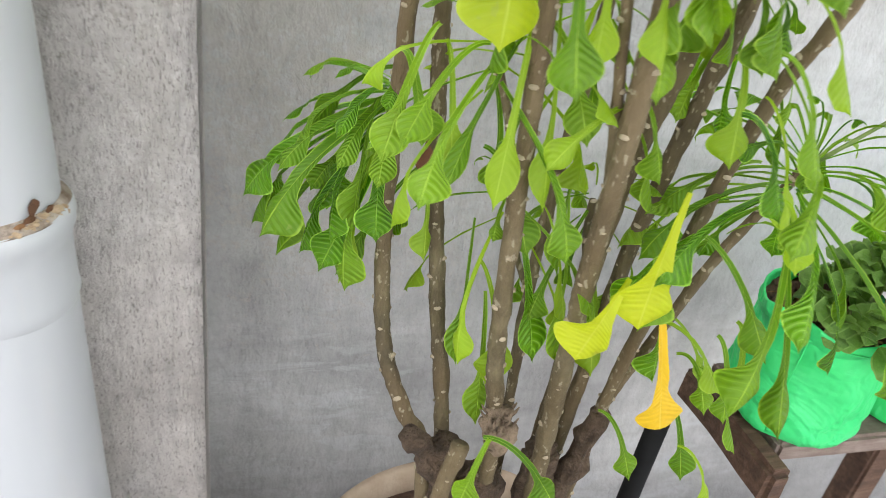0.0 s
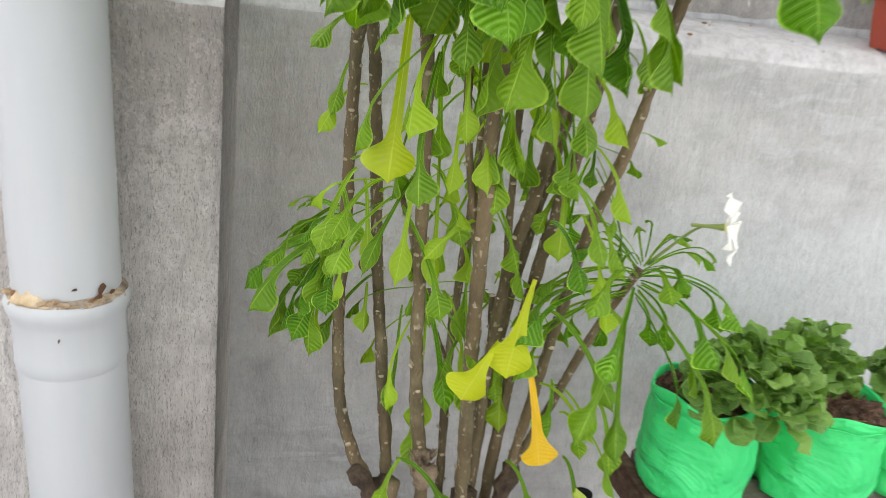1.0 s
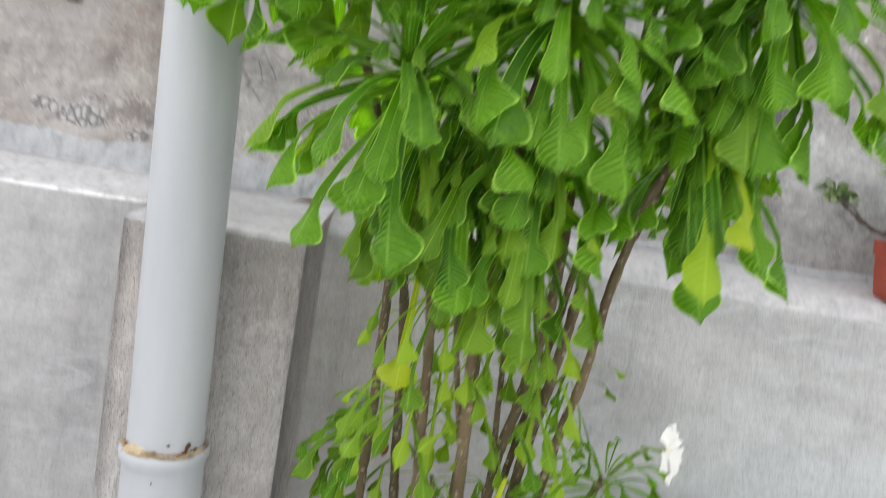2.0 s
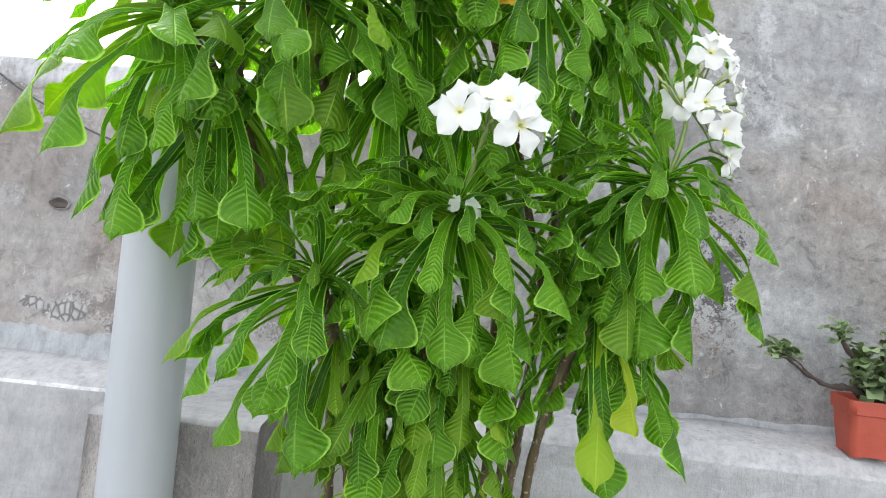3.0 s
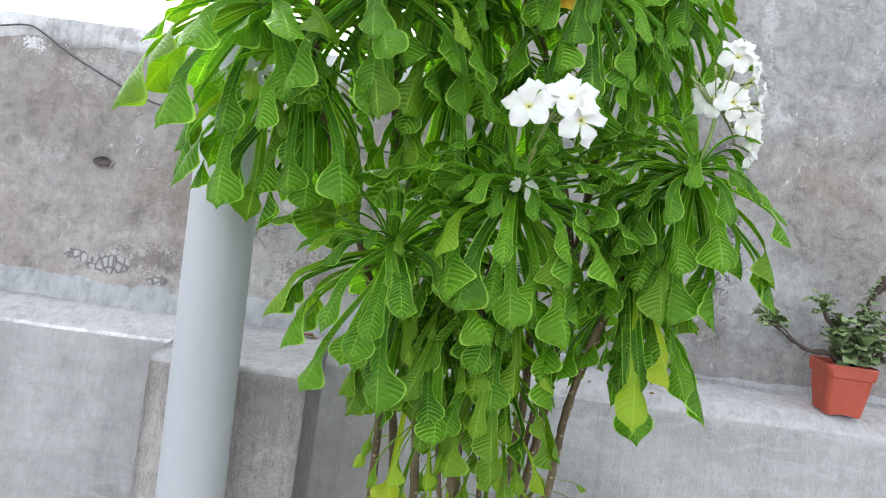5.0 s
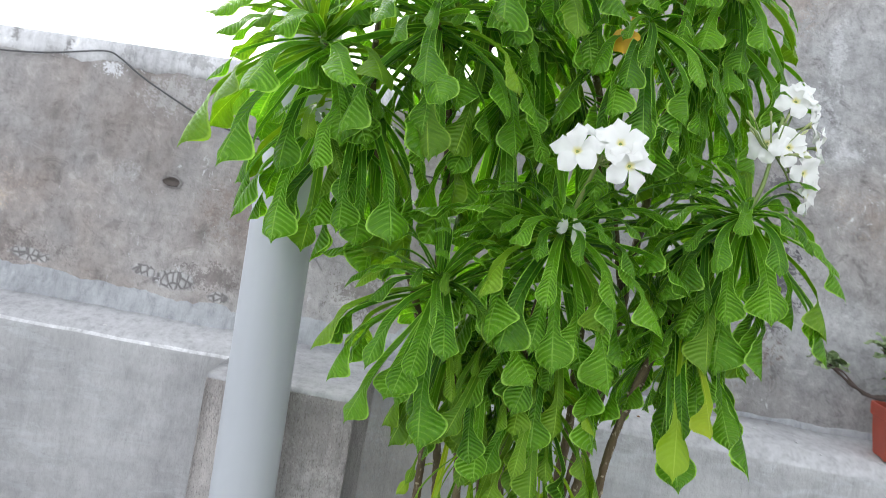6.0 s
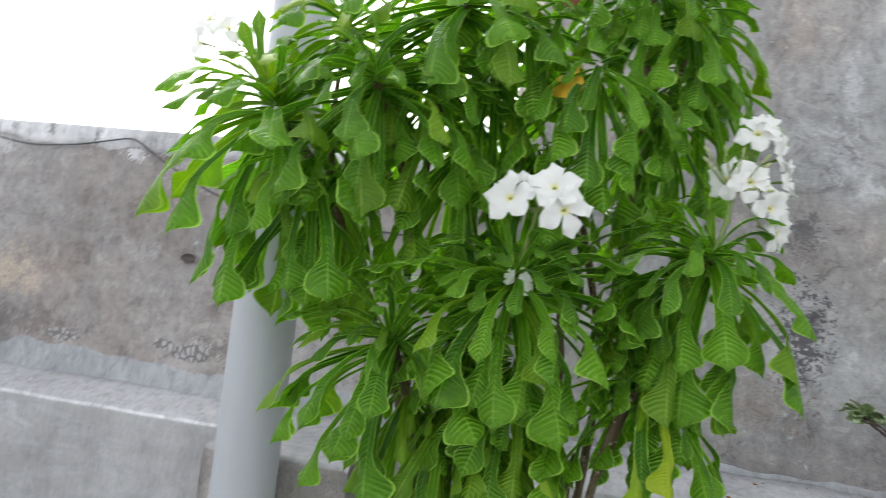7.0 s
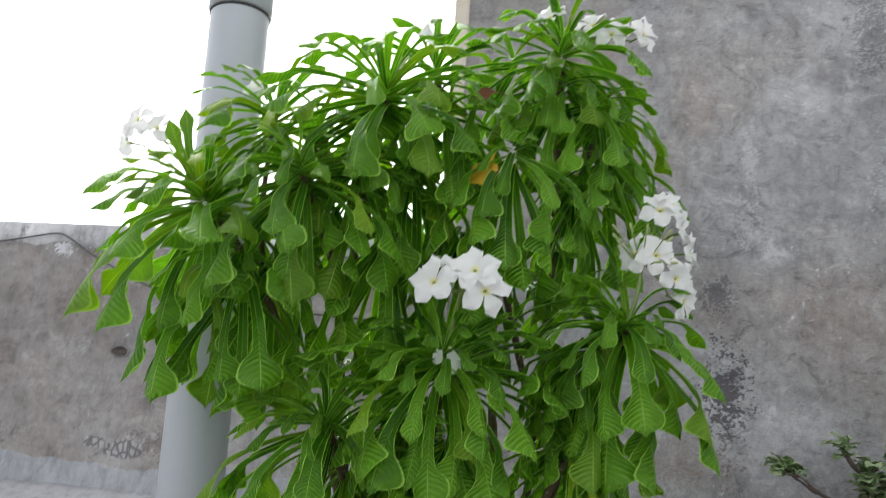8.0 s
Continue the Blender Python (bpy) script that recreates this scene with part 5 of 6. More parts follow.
for j, (at, toward, root) in enumerate((((-0.193, -0.3, 1.744), (-0.4, -1, 0.4), (-0.085, -0.3, 1.64)), ((-0.205, -0.295, 1.712), (-0.6, -0.8, -0.1), (-0.085, -0.3, 1.64)), ((-0.168, -0.29, 1.735), (0.1, -0.9, 0.5), (-0.085, -0.3, 1.64)), ((-0.054, -0.22, 1.83), (-0.4, -0.7, 0.6), (-0.025, -0.22, 1.79)), ((0.184, -0.18, 1.943), (-0.3, -0.6, 0.8), (0.21, -0.18, 1.885)), ((0.203, -0.17, 1.935), (0.4, -0.7, 0.5), (0.21, -0.18, 1.885)), ((0.473, -0.205, 1.925), (0.2, -1, 0.2), (0.405, -0.18, 1.9)), ((0.518, -0.2, 1.928), (0.8, -0.7, 0.2), (0.405, -0.18, 1.9)), ((0.447, -0.195, 1.945), (-0.2, -0.8, 0.6), (0.405, -0.18, 1.9)), ((0.50, -0.18, 1.945), (0.5, -0.6, 0.7), (0.405, -0.18, 1.9)), ((0.385, -0.2, 1.955), (-0.3, -0.7, 0.6), (0.405, -0.18, 1.9)), ((0.489, -0.2, 0.963), (0.85, -0.62, 0.15), (0.44, -0.16, 0.908)))):
    flower(at, toward, 0.04 if at[2] < 1.2 else 0.031, 340 + j)
    mid = (Vector(at) + Vector(root)) / 2 + Vector((0, 0, 0.012))
    stalk([root, tuple(mid), tuple(Vector(at) - Vector(toward).normalized() * 0.018)], 0.0018)

# unopened buds on their stalks
FLOWER_BUD = lathe("flower_bud", [(0.001, 0.0), (0.10, 0.04), (0.08, 0.35), (0.13, 0.62), (0.10, 0.85), (0.002, 1.0)], [M_BUDGREEN], 8)
rng = random.Random(411)
for root, count, spread, rise in (((0.513, -0.28, 1.57), 14, 0.03, 0.04), ((0.161, -0.28, 1.815), 6, 0.02, 0.05), ((-0.105, -0.3, 1.66), 6, 0.03, 0.04), ((0.295, -0.362, 1.512), 6, 0.02, 0.014), ((0.41, -0.18, 1.93), 6, 0.04, 0.03)):
    for k in range(count):
        a = k * 2.4
        tip = Vector(root) + Vector((math.cos(a) * spread, math.sin(a) * spread * 0.6 - 0.006, rise * rng.uniform(-0.1, 1.0)))
        stalk([root, tuple((Vector(root) + tip) / 2 + Vector((0, 0, -0.003))), tuple(tip)], 0.0012)
        s = rng.uniform(0.010, 0.018)
        part("flower_bud", FLOWER_BUD, plumeria, m=Matrix.Translation(tip - ORIGIN) @ (tip - Vector(root)).to_track_quat("Z", "X").to_matrix().to_4x4() @ Matrix.Diagonal((s, s, s, 1)))

# a spent bloom caught in the shoot
for j, (b, t) in enumerate((((0.279, -0.33, 1.45), (0.292, -0.345, 1.414)), ((0.27, -0.33, 1.45), (0.266, -0.34, 1.424)))):
    bb, tt = local([b, t])
    part("spent_petal", aimed_mesh("spent_petal", bb, tt, 0.0, 0.018 - 0.005 * j, M_PETAL, 400 + j, profile=OBOVATE, cup=0.8, steps=EVEN, across=2), plumeria, "limp fallen white petal")

# ---- bench, grow bags and herbs ----
bench = thing("plant_bench", "rough brown wooden bench of old planks under the grow bags", "bench", (0.95, -0.07, 0.0))
for k, (y0, y1) in enumerate(((-0.095, -0.037), (-0.031, 0.03))):
    part("plank", box_mesh("plank", (-0.4165, y0, 0.587), (0.6, y1, 0.612), [M_PLANK], 0.004, 5, 0.003, k), bench)
part("end_rail", box_mesh("end_rail", (-0.446, -0.125, 0.566), (-0.419, 0.034, 0.61), [M_WOOD], 0.006, 4, 0.004, 3), bench, "dark worn end rail")
part("end_rail", box_mesh("end_rail", (0.5, -0.11, 0.54), (0.54, 0.034, 0.586), [M_WOOD], 0.006, 4, 0.004, 4), bench)
for k, (x, y) in enumerate(((-0.15, 0.0), (0.52, -0.08), (0.52, 0.01), (0.1, 0.0))):
    part("leg", box_mesh("leg", (x - 0.018, y - 0.018, 0.0), (x + 0.018, y + 0.018, 0.539 if x > 0.3 else 0.586), [M_WOOD], 0.004, 3, 0.002, 10 + k), bench)
post = tube_mesh("garden_post", [(0.0, 0.0, 0.0), (0.0, 0.002, 0.3), (0.004, 0.0, 0.57)], 0.012, 0.0115, [M_RUBBER], 14, 4, 0.05)
tagged(new("garden_post", post), "short black plastic post standing beside the bench", "post").location = (0.457, -0.078, 0.0)


def bag_mesh(r, h, seed):
    """A soft sewn bag: sagging sides, creased foot, thin rolled rim, inner wall."""
    seg = 56
    rows = [(0.70, 0.0), (0.90, 0.004), (0.985, 0.022), (1.02, 0.08), (1.025, 0.14), (1.03, 0.2), (1.03, 0.28), (1.025, 0.36), (1.02, 0.44), (1.015, 0.52), (1.0, 0.6), (0.985, 0.7), (0.97, 0.8), (0.956, 0.872), (0.956, 0.884), (0.974, 0.89), (0.972, 0.94), (0.97, 0.985), (0.962, 1.0), (0.94, 1.0), (0.92, 0.985), (0.92, 0.85), (0.92, 0.7)]
    verts, faces = [], []
    for q, f in rows:
        for i in range(seg):
            a = 2 * math.pi * i / seg
            p = Vector((math.cos(a) * 2.2 + seed, math.sin(a) * 2.2, f * 3.2))
            fold = abs(noise.noise(Vector((math.cos(a) * 1.7 + seed, math.sin(a) * 1.7, f * 2.4 + a * 0.4))))
            d = 0.05 * noise.noise(p) + 0.045 * noise.noise(p * 2.7) * (1 - f * 0.5) + 0.11 * (0.2 - fold) * (1 - f) ** 0.7
            d += 0.07 * (0.16 - abs(noise.noise(p * 1.15 + Vector((4, 1, 7))))) * (1 - 0.75 * f) + 0.035 * (0.15 - abs(noise.noise(p * 2.3 + Vector((1, 9, 2))))) * (1 - 0.6 * f)
            pinch = 0.06 * max(0, 0.3 - f) * 4 * abs(math.sin(a * 2 + seed))
            rr = r * q * (1 + d - pinch)
            z = h * f + (0.016 * noise.noise(Vector((math.cos(a) + seed, math.sin(a), 5))) * f)
            verts.append((rr * math.cos(a), rr * math.sin(a), z))
    for j in range(len(rows) - 1):
        for i in range(seg):
            k = (i + 1) % seg
            faces.append((j * seg + i, j * seg + k, (j + 1) * seg + k, (j + 1) * seg + i))
    faces.append(tuple(range(seg - 1, -1, -1)))
    return mesh_of("cloth", verts, faces, [M_BAG])


def soil_mesh(r, z, seed):
    verts, faces = [(0, 0, z)], []
    rings, seg = 12, 44
    for j in range(1, rings + 1):
        for i in range(seg):
            a = 2 * math.pi * i / seg
            q = r * j / rings
            verts.append((q * math.cos(a), q * math.sin(a), z + 0.012 * noise.noise(Vector((q * math.cos(a) * 60 + seed, q * math.sin(a) * 60, 0))) + 0.006 * noise.noise(Vector((q * math.cos(a) * 170, q * math.sin(a) * 170, seed)))))
    for i in range(seg):
        faces.append((0, 1 + i, 1 + (i + 1) % seg))
    for j in range(rings - 1):
        for i in range(seg):
            k = (i + 1) % seg
            faces.append((1 + j * seg + i, 1 + (j + 1) * seg + i, 1 + (j + 1) * seg + k, 1 + j * seg + k))
    rng = random.Random(seed)
    for _ in range(150):
        a, q, w = rng.uniform(0, 6.283), r * 0.94 * math.sqrt(rng.random()), rng.choice((0.002, 0.003, 0.004, 0.006))
        c = Vector((q * math.cos(a), q * math.sin(a), z + 0.004))
        s = len(verts)
        for d in ((1.4, 0, 0), (-1.2, 0.3, 0), (0, 1, 0.1), (0.2, -1, 0), (0.1, 0, 0.9), (0, 0, -0.8)):
            turn = Matrix.Rotation(a * 7, 3, "Z")
            verts.append(tuple(c + turn @ Vector(d) * w * rng.uniform(0.75, 1.25)))
        faces += [tuple(s + i for i in f) for f in ((0, 2, 4), (2, 1, 4), (1, 3, 4), (3, 0, 4), (2, 0, 5), (1, 2, 5), (3, 1, 5), (0, 3, 5))]
    return mesh_of("soil", verts, faces, [M_SOIL], smooth=False)


def small_leaves(mat, count, seed, profile=OBOVATE, ratio=0.72, droop=35):
    return [leaf_mesh("leaf", 1.0, ratio * (0.9 + 0.2 * (k % 3) / 2), 20, droop + 10 * k, mat, seed + k, profile, 0.25, EVEN, across=2) for k in range(count)]


HERB_LEAVES = small_leaves(M_HERB, 5, 500, DISC, 0.78, 20)
TWIG_CHIP = tube_mesh("dry_twig", [(-0.011, 0, 0), (0, 0.002, 0.003), (0.011, 0, 0.001)], 0.0013, 0.0008, [M_DRY], 5, 3)


def grow_bag(x, y, r, h, seed, hx, hy, spread, leaves):
    bag = thing("grow_bag", "bright green woven plastic grow bag filled with soil", "grow bag", (x, y, 0.612), "green grow bags on the bench")
    part("cloth", bag_mesh(r, h, seed), bag)
    part("soil", soil_mesh(r * 0.925, h * 0.92, seed), bag, "crumbly brown soil with dry stalks")
    hem = [(r * 0.976 * math.cos(a), r * 0.976 * math.sin(a), h * 0.9 + 0.001 * math.sin(a * 30)) for a in [2 * math.pi * i / 40 for i in range(41)]]
    part("hem_stitching", tube_mesh("hem_stitching", hem, 0.0011, 0.0011, [M_BAG], 5, 2), bag)
    part("side_seam", tube_mesh("side_seam", [(r * 0.955 * math.cos(3.75), r * 0.955 * math.sin(3.75), h * 0.97), (r * 1.03 * math.cos(3.75), r * 1.03 * math.sin(3.75), h * 0.5), (r * 1.0 * math.cos(3.75), r * 1.0 * math.sin(3.75), h * 0.06)], 0.0008, 0.0008, [M_BAG], 5, 5, 0.5), bag)
    rng = random.Random(seed)
    for _ in range(14):
        a, q = rng.uniform(0, 6.28), r * 0.8 * math.sqrt(rng.random())
        part("dry_twig", TWIG_CHIP, bag, m=Matrix.Translation((q * math.cos(a), q * math.sin(a), h * 0.925)) @ Matrix.Rotation(rng.uniform(0, 6), 4, "Z") @ Matrix.Rotation(rng.uniform(-0.5, 0.5), 4, "Y"))
    herb = thing("herb_plant", "low bushy green herb with rounded leaves growing in a grow bag", "plant", (x, y, 0.612 + h * 0.9), "herbs in the grow bags")
    for k in range(leaves):
        a, q = rng.uniform(0, 6.28), spread * math.sqrt(rng.random())
        cx, cy = hx + q * math.cos(a), hy + q * math.sin(a)
        dome = max(0.15, 1 - (q / spread) ** 2)
        z = 0.006 + 0.08 * dome * rng.uniform(0.45, 1.1)
        size = rng.uniform(0.02, 0.04)
        out = math.degrees(a) + rng.uniform(-60, 60)
        part("leaf", rng.choice(HERB_LEAVES), herb, m=Matrix.Translation((cx, cy, z)) @ Matrix.Rotation(radians(out - 90), 4, "Z") @ Matrix.Rotation(radians(rng.uniform(-35, 70)), 4, "X") @ Matrix.Rotation(rng.uniform(-0.7, 0.7), 4, "Y") @ Matrix.Diagonal((size, size, size, 1)))
    for k in range(9):
        a, q = rng.uniform(0, 6.28), spread * 0.7 * math.sqrt(rng.random())
        cx, cy = hx + q * math.cos(a), hy + q * math.sin(a)
        part("stalk", tube_mesh("stalk", [(cx * 0.8, cy * 0.8, -0.006), (cx * 0.9, cy * 0.9, 0.02), (cx, cy, 0.05)], 0.0022, 0.0014, [M_GREENSTEM], 6, 4), herb)


grow_bag(0.576, -0.113, 0.067, 0.130, 2.0, 0.036, -0.03, 0.062, 200)
grow_bag(0.732, -0.128, 0.068, 0.130, 6.0, -0.02, 0.034, 0.05, 130)
grow_bag(0.885, -0.118, 0.07, 0.132, 9.0, 0.008, 0.006, 0.066, 200)

# ---- red pot with a succulent on the ledge ----
pot = thing("flower_pot", "square red plastic flower pot standing on the ledge", "flower pot", (0.988, 0.23, 1.144))
pot.rotation_euler = (radians(4), 0, radians(-4))


def square_pot_mesh():
    """A tapered square pot with rounded corners, a stepped rim and arches cut under its foot."""
    rows = ((0.0335, 0.0), (0.0345, 0.003), (0.0405, 0.045), (0.0432, 0.072), (0.0442, 0.0735), (0.0468, 0.0745), (0.0485, 0.0955), (0.0478, 0.098), (0.0462, 0.098), (0.0452, 0.095), (0.0415, 0.07))
    verts, faces, per = [], [], 12
    for half, z in rows:
        corner = 0.011
        for side in range(4):
            turn = Matrix.Rotation(side * math.pi / 2, 3, "Z")
            for k in range(per):
                if k < 6:
                    f = k / 5 * 2 - 1
                    q = Vector((half, f * (half - corner), z))
                    if z == 0.0:
                        q.z = 0.0045 * max(0.0, 1 - (f * 1.5) ** 4)
                else:
                    b = (k - 5) / (per - 5) * math.pi / 2
                    q = Vector((half - corner + corner * math.cos(b), half - corner + corner * math.sin(b), z))
                verts.append(turn @ q)
    n = per * 4
    for j in range(len(rows) - 1):
        for i in range(n):
            k = (i + 1) % n
            faces.append((j * n + i, j * n + k, (j + 1) * n + k, (j + 1) * n + i))
    me = mesh_of("pot_body", verts, faces, [M_TERRA], smooth=False)
    me.polygons.foreach_set("use_smooth", [f % n % per >= 5 for f in range(len(faces))])
    return me


part("pot_body", square_pot_mesh(), pot)
part("soil", lathe("soil", [(0.0425, 0.084), (0.025, 0.088), (0.002, 0.089)], [M_SOIL], 40, 0.1, 0.9, cap=False), pot)

JADE_LEAVES = small_leaves(M_JADE, 3, 560, OBOVATE, 0.62, 20)
jade = thing("succulent_plant", "branching jade-like succulent growing in the red pot", "plant", (0.988, 0.222, 1.233))


def jade_branch(points, r0, r1, tips, seed, size=0.025):
    """A knotty branch with leaf pairs crowding its outer part; tips is where the leaves begin, from 0 to 1."""
    part("branch", tube_mesh("branch", points, r0, r1, [M_BARKDARK], 9, 9, 0.8), jade)
    rng = random.Random(seed)
    line = smooth_line(points, 6)
    for i, q in enumerate(line):
        f = i / (len(line) - 1)
        if f < tips:
            continue
        for _ in range(3 if f < 0.9 else 6):
            m = Matrix.Translation(q + Vector((rng.uniform(-0.004, 0.004), rng.uniform(-0.006, 0.004), 0.002))) @ Matrix.Rotation(rng.uniform(0, 6.28), 4, "Z") @ Matrix.Rotation(radians(rng.uniform(-20, 50)), 4, "X")
            s = size * rng.uniform(0.85, 1.4)
            part("leaf", rng.choice(JADE_LEAVES), jade, m=m @ Matrix.Diagonal((s, s, s, 1)))


M_BARKDARK = simple("dark_bark", (0.055, 0.04, 0.035), (0.13, 0.095, 0.08), 50, 0.85, 0.8, 0.004)
jade_branch([(0, 0, 0.0), (-0.04, -0.02, 0.022), (-0.09, -0.035, 0.025), (-0.14, -0.04, 0.05), (-0.175, -0.04, 0.075)], 0.006, 0.0025, 0.82, 1)
jade_branch([(-0.12, -0.038, 0.038), (-0.15, -0.045, 0.062), (-0.2, -0.05, 0.066)], 0.003, 0.0018, 0.7, 2, 0.018)
jade_branch([(0, 0, 0.0), (-0.02, -0.015, 0.05), (-0.05, -0.02, 0.085), (-0.075, -0.03, 0.115)], 0.0055, 0.0025, 0.75, 3)
jade_branch([(0, 0, 0.0), (0.012, 0.0, 0.06), (0.03, -0.01, 0.13), (0.055, -0.02, 0.19), (0.075, -0.03, 0.225)], 0.0075, 0.0035, 0.45, 4, 0.017)
jade_branch([(0.04, -0.015, 0.15), (0.07, -0.03, 0.185), (0.1, -0.04, 0.22)], 0.004, 0.002, 0.5, 5)
jade_branch([(0, 0, 0.0), (0.06, -0.03, 0.025), (0.12, -0.04, 0.02), (0.17, -0.04, 0.03)], 0.005, 0.0025, 0.8, 6)
jade_branch([(0, 0, 0.0), (0.02, -0.02, 0.045), (0.06, -0.03, 0.08)], 0.004, 0.002, 0.3, 7)
jade_branch([(0, 0, 0.0), (-0.015, -0.02, 0.02), (-0.03, -0.045, 0.055)], 0.004, 0.002, 0.2, 8, 0.032)
jade_branch([(0, 0, 0.0), (0.01, -0.03, 0.02), (0.005, -0.055, 0.045)], 0.004, 0.002, 0.2, 9, 0.032)
jade_branch([(0, 0, 0.0), (0.03, -0.02, 0.02), (0.045, -0.045, 0.04)], 0.004, 0.002, 0.2, 10, 0.032)
jade_branch([(0, 0, 0.0), (-0.03, -0.01, 0.03), (-0.02, -0.03, 0.085)], 0.004, 0.002, 0.35, 11, 0.03)
jade_branch([(0, 0, 0.0), (0.0, -0.02, 0.04), (0.02, -0.03, 0.1)], 0.004, 0.002, 0.25, 12, 0.028)

# ---- desert roses in front of the shrub ----
ROSE_LEAVES = small_leaves(M_PINKLEAF, 4, 600, LANCE, 0.3, 25)
BUD = lathe("bud", [(0.001, 0.0), (0.1, 0.05), (0.16, 0.3), (0.13, 0.65), (0.06, 0.92), (0.002, 1.0)], [M_BUD], 8)


def desert_rose(x, y, heads, seed, pot_h=0.4):
    rng = random.Random(seed)
    pt = thing("nursery_pot", "black plastic nursery pot holding a desert rose", "flower pot", (x, y, 0.0), "nursery pots on the floor")
    part("pot_body", lathe("pot_body", [(0.075, 0.0), (0.08, 0.01), (0.105, pot_h - 0.03), (0.115, pot_h - 0.03), (0.117, pot_h), (0.11, pot_h), (0.1, pot_h - 0.05)], [M_DARK], 36, 0.01, cap=False), pt)
    part("soil", lathe("soil", [(0.104, pot_h - 0.025), (0.05, pot_h - 0.018), (0.002, pot_h - 0.016)], [M_SOIL], 28, 0.1, cap=False), pt)
    rose = thing("desert_rose", "small desert rose with glossy yellow-green leaves and pink buds", "plant", (x, y, pot_h - 0.02), "desert roses in pots")
    for hx, hy, hz, n, buds in heads:
        tip = Vector((hx - x, hy - y, hz - pot_h + 0.02))
        part("stem", tube_mesh("stem", [(0, 0, 0), tuple(tip * 0.5 + Vector((0.01, 0, -0.03))), tuple(tip)], 0.012, 0.005, [M_BARK], 9, 6, 0.2), rose)
        az = rng.uniform(0, 360)
        for i in range(n):
            az += 137.5
            f = i / n
            s = rng.uniform(0.045, 0.062) * (0.7 + 0.3 * min(1, 2 * f))
            part("leaf", rng.choice(ROSE_LEAVES), rose, m=Matrix.Translation(tip + Vector((0, 0, 0.004 - 0.02 * f))) @ Matrix.Rotation(radians(az), 4, "Z") @ Matrix.Rotation(radians(62 - 65 * f + rng.uniform(-8, 8)), 4, "X") @ Matrix.Diagonal((s, s, s, 1)))
        for k in range(buds):
            s = rng.uniform(0.026, 0.036)
            part("bud", BUD, rose, "pink flower bud", Matrix.Translation(tip + Vector((rng.uniform(-0.012, 0.012), rng.uniform(-0.012, 0.012), 0.0))) @ Matrix.Rotation(rng.uniform(0, 6), 4, "Z") @ Matrix.Rotation(radians(rng.uniform(15, 70)), 4, "X") @ Matrix.Diagonal((s, s, s, 1)))


desert_rose(0.07, -0.39, ((0.05, -0.395, 0.735, 15, 2), (0.11, -0.39, 0.728, 3, 4)), 31)
desert_rose(0.255, -0.385, ((0.2, -0.385, 0.735, 18, 1), (0.262, -0.37, 0.73, 12, 0), (0.325, -0.39, 0.74, 16, 2)), 32)

# ---- plants at the far end of the plinth ----
far_pot = thing("nursery_pot", "small black plastic nursery pot standing on the ledge", "flower pot", (-1.02, 0.236, 1.136))
part("pot_body", lathe("pot_body", [(0.034, 0.0), (0.036, 0.004), (0.045, 0.078), (0.05, 0.08), (0.051, 0.094), (0.047, 0.095), (0.043, 0.075)], [M_DARK], 28, 0.01, cap=False), far_pot)
part("soil", lathe("soil", [(0.044, 0.08), (0.002, 0.084)], [M_SOIL], 20, 0.1, cap=False), far_pot)
DRY_LEAVES = small_leaves(M_DRY, 3, 650, LANCE, 0.4, 60)
wilted = thing("wilted_plant", "withered brown seedling in the small black pot", "plant", (-1.02, 0.236, 1.216))
rng = random.Random(77)
part("stem", tube_mesh("stem", [(0, 0, 0), (0.004, 0, 0.05), (-0.004, 0, 0.1)], 0.003, 0.0015, [M_DRY], 6, 4), wilted)
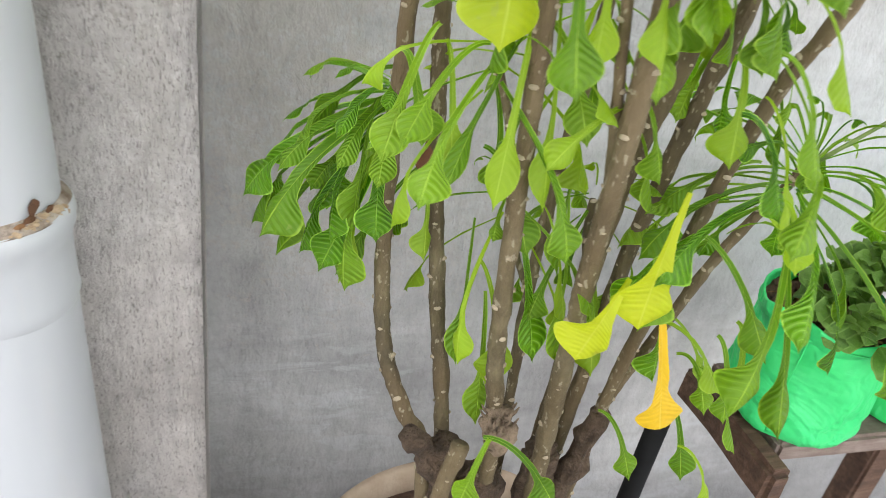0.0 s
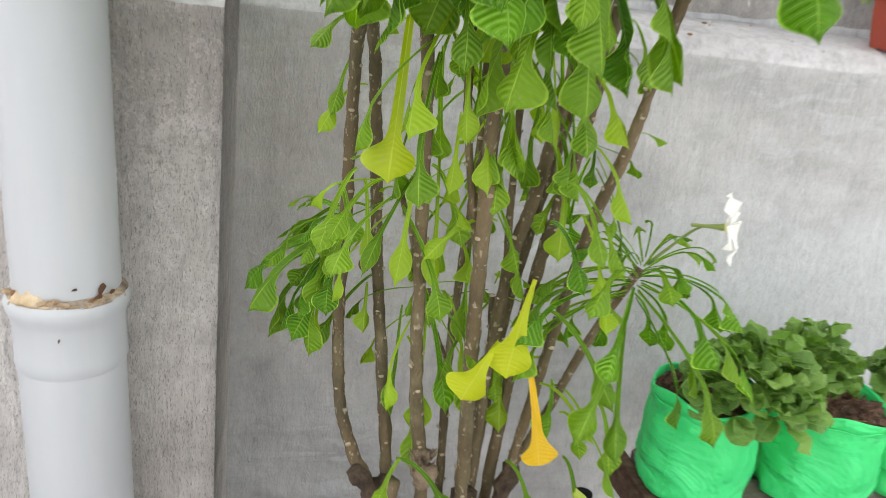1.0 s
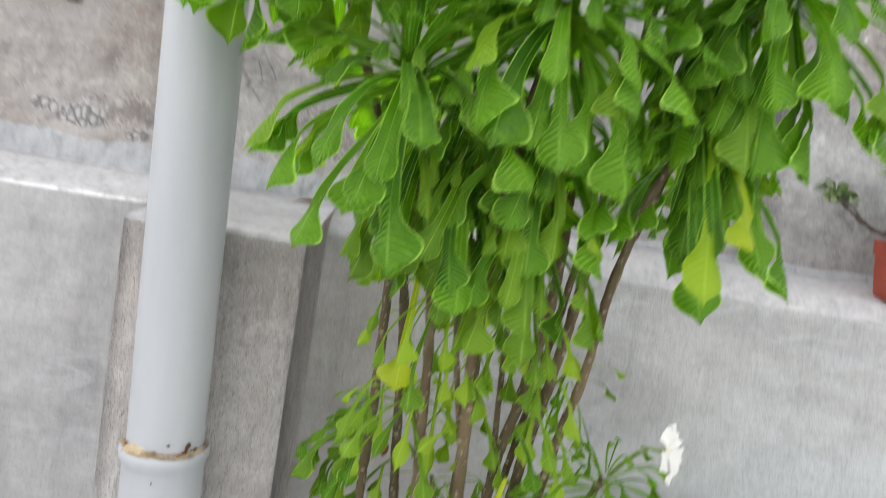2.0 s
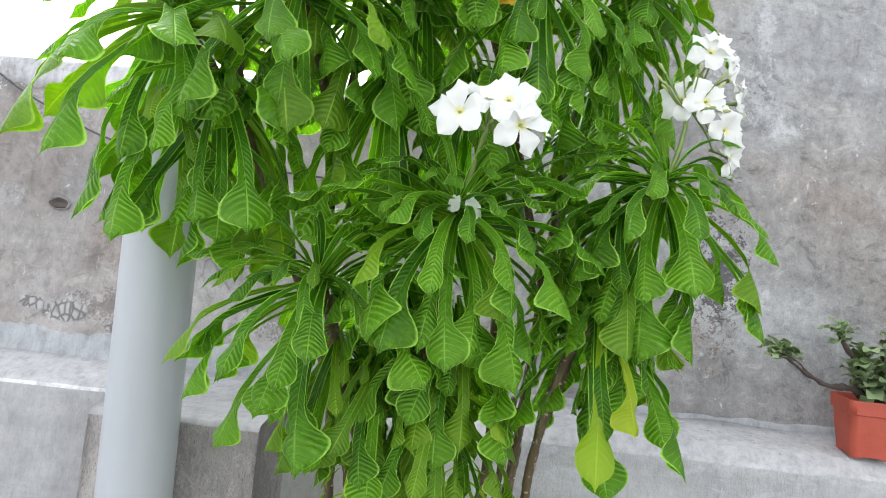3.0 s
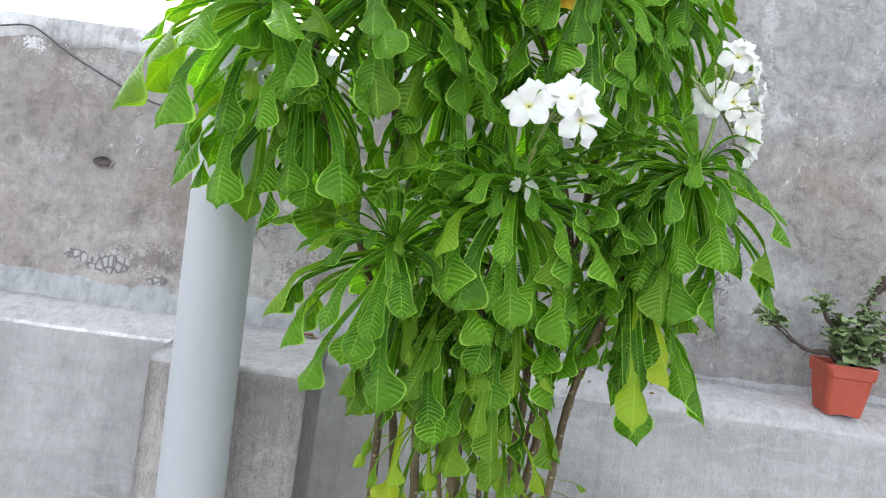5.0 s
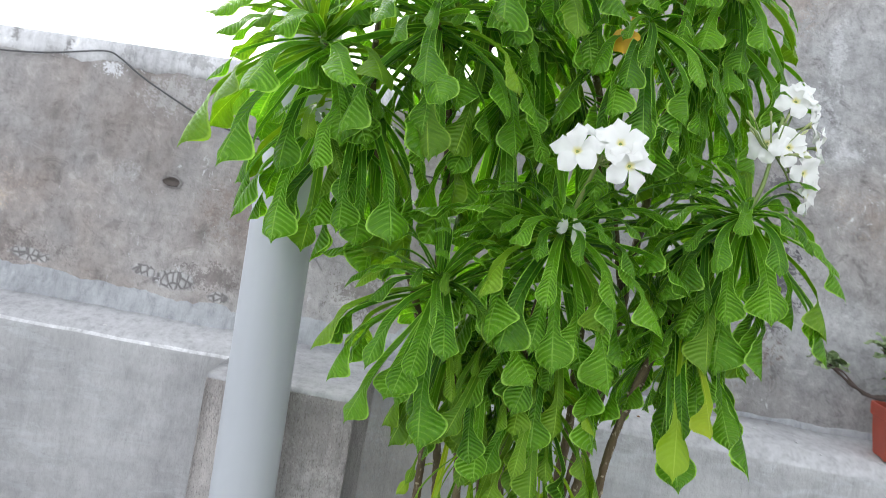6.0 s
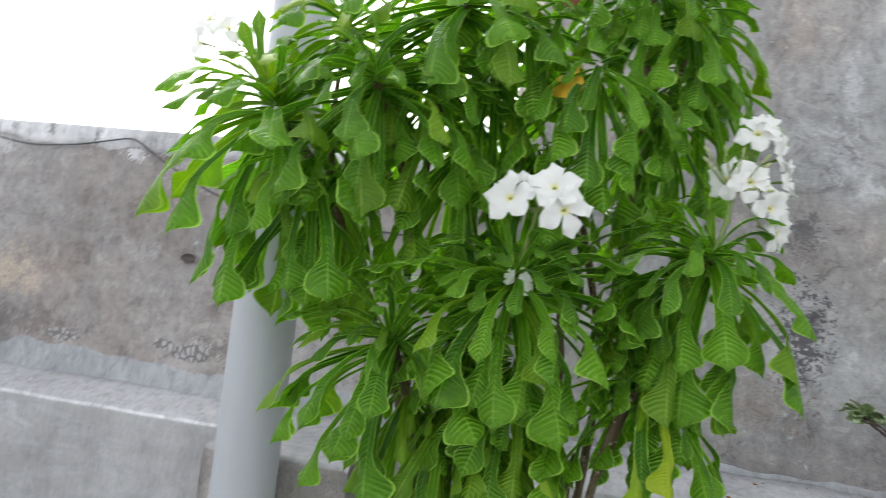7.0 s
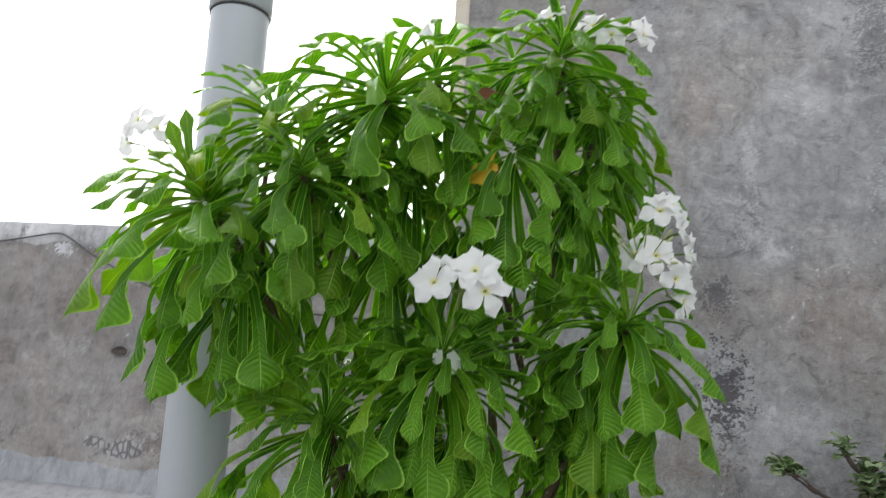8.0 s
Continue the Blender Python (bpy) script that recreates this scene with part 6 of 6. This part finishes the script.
for k in range(16):
    s = rng.uniform(0.03, 0.05)
    part("leaf", rng.choice(DRY_LEAVES), wilted, m=Matrix.Translation((0, 0, 0.02 + 0.005 * k)) @ Matrix.Rotation(k * 2.4, 4, "Z") @ Matrix.Rotation(rng.uniform(-0.4, 0.6), 4, "X") @ Matrix.Diagonal((s, s, s, 1)))
desert_rose(-0.8, 0.0, ((-0.727, 0.0, 1.014, 24, 0), (-0.737, -0.01, 0.985, 18, 0), (-0.80, -0.03, 0.96, 14, 0)), 33, 0.42)

# ---- litter on the ledge ----
curl = aimed_mesh("dead_leaf", (-0.03, 0, 0.004), (0.03, 0.01, 0.003), 0.012, 0.022, M_DRY, 700, (0, 0, 1), OBOVATE, 0.9, EVEN, 2)
dead = tagged(new("dead_leaf", curl), "curled dry brown leaf lying on the ledge", "leaf")
dead.location = (-0.045, 0.225, 1.143)


def crumb_mesh(seed):
    bm = bmesh.new()
    bmesh.ops.create_icosphere(bm, subdivisions=1, radius=1)
    for v in bm.verts:
        v.co = Vector((v.co.x * 1.5, v.co.y, v.co.z * 0.5)) * (1 + 0.5 * noise.noise(v.co * 2 + Vector((seed, 0, 0))))
    me = bpy.data.meshes.new("mortar_crumb")
    bm.to_mesh(me)
    bm.free()
    me.materials.append(M_SALT if seed % 3 else M_DRY)
    return me


CRUMBS = [crumb_mesh(s) for s in range(6)]
rng = random.Random(91)
for k in range(34):
    east = k < 20
    x = rng.uniform(0.45, 1.1) if east else rng.uniform(-0.9, 0.0)
    y = rng.uniform(0.2, 0.3) if east else rng.uniform(0.2, 0.265)
    z = (1.119 + 0.045 * ((y - 0.18) / 0.142) ** 0.55) if east else (1.1205 + (y - 0.18) * 0.31)
    s = rng.uniform(0.0012, 0.004)
    ob = tagged(new("mortar_crumb", CRUMBS[k % 6]), "tiny crumb of whitish mortar on the ledge", "crumb", "crumbs on the ledge")
    ob.matrix_basis = Matrix.Translation((x, y, z)) @ Matrix.Rotation(rng.uniform(0, 6), 4, "Z") @ Matrix.Diagonal((s, s, s, 1))
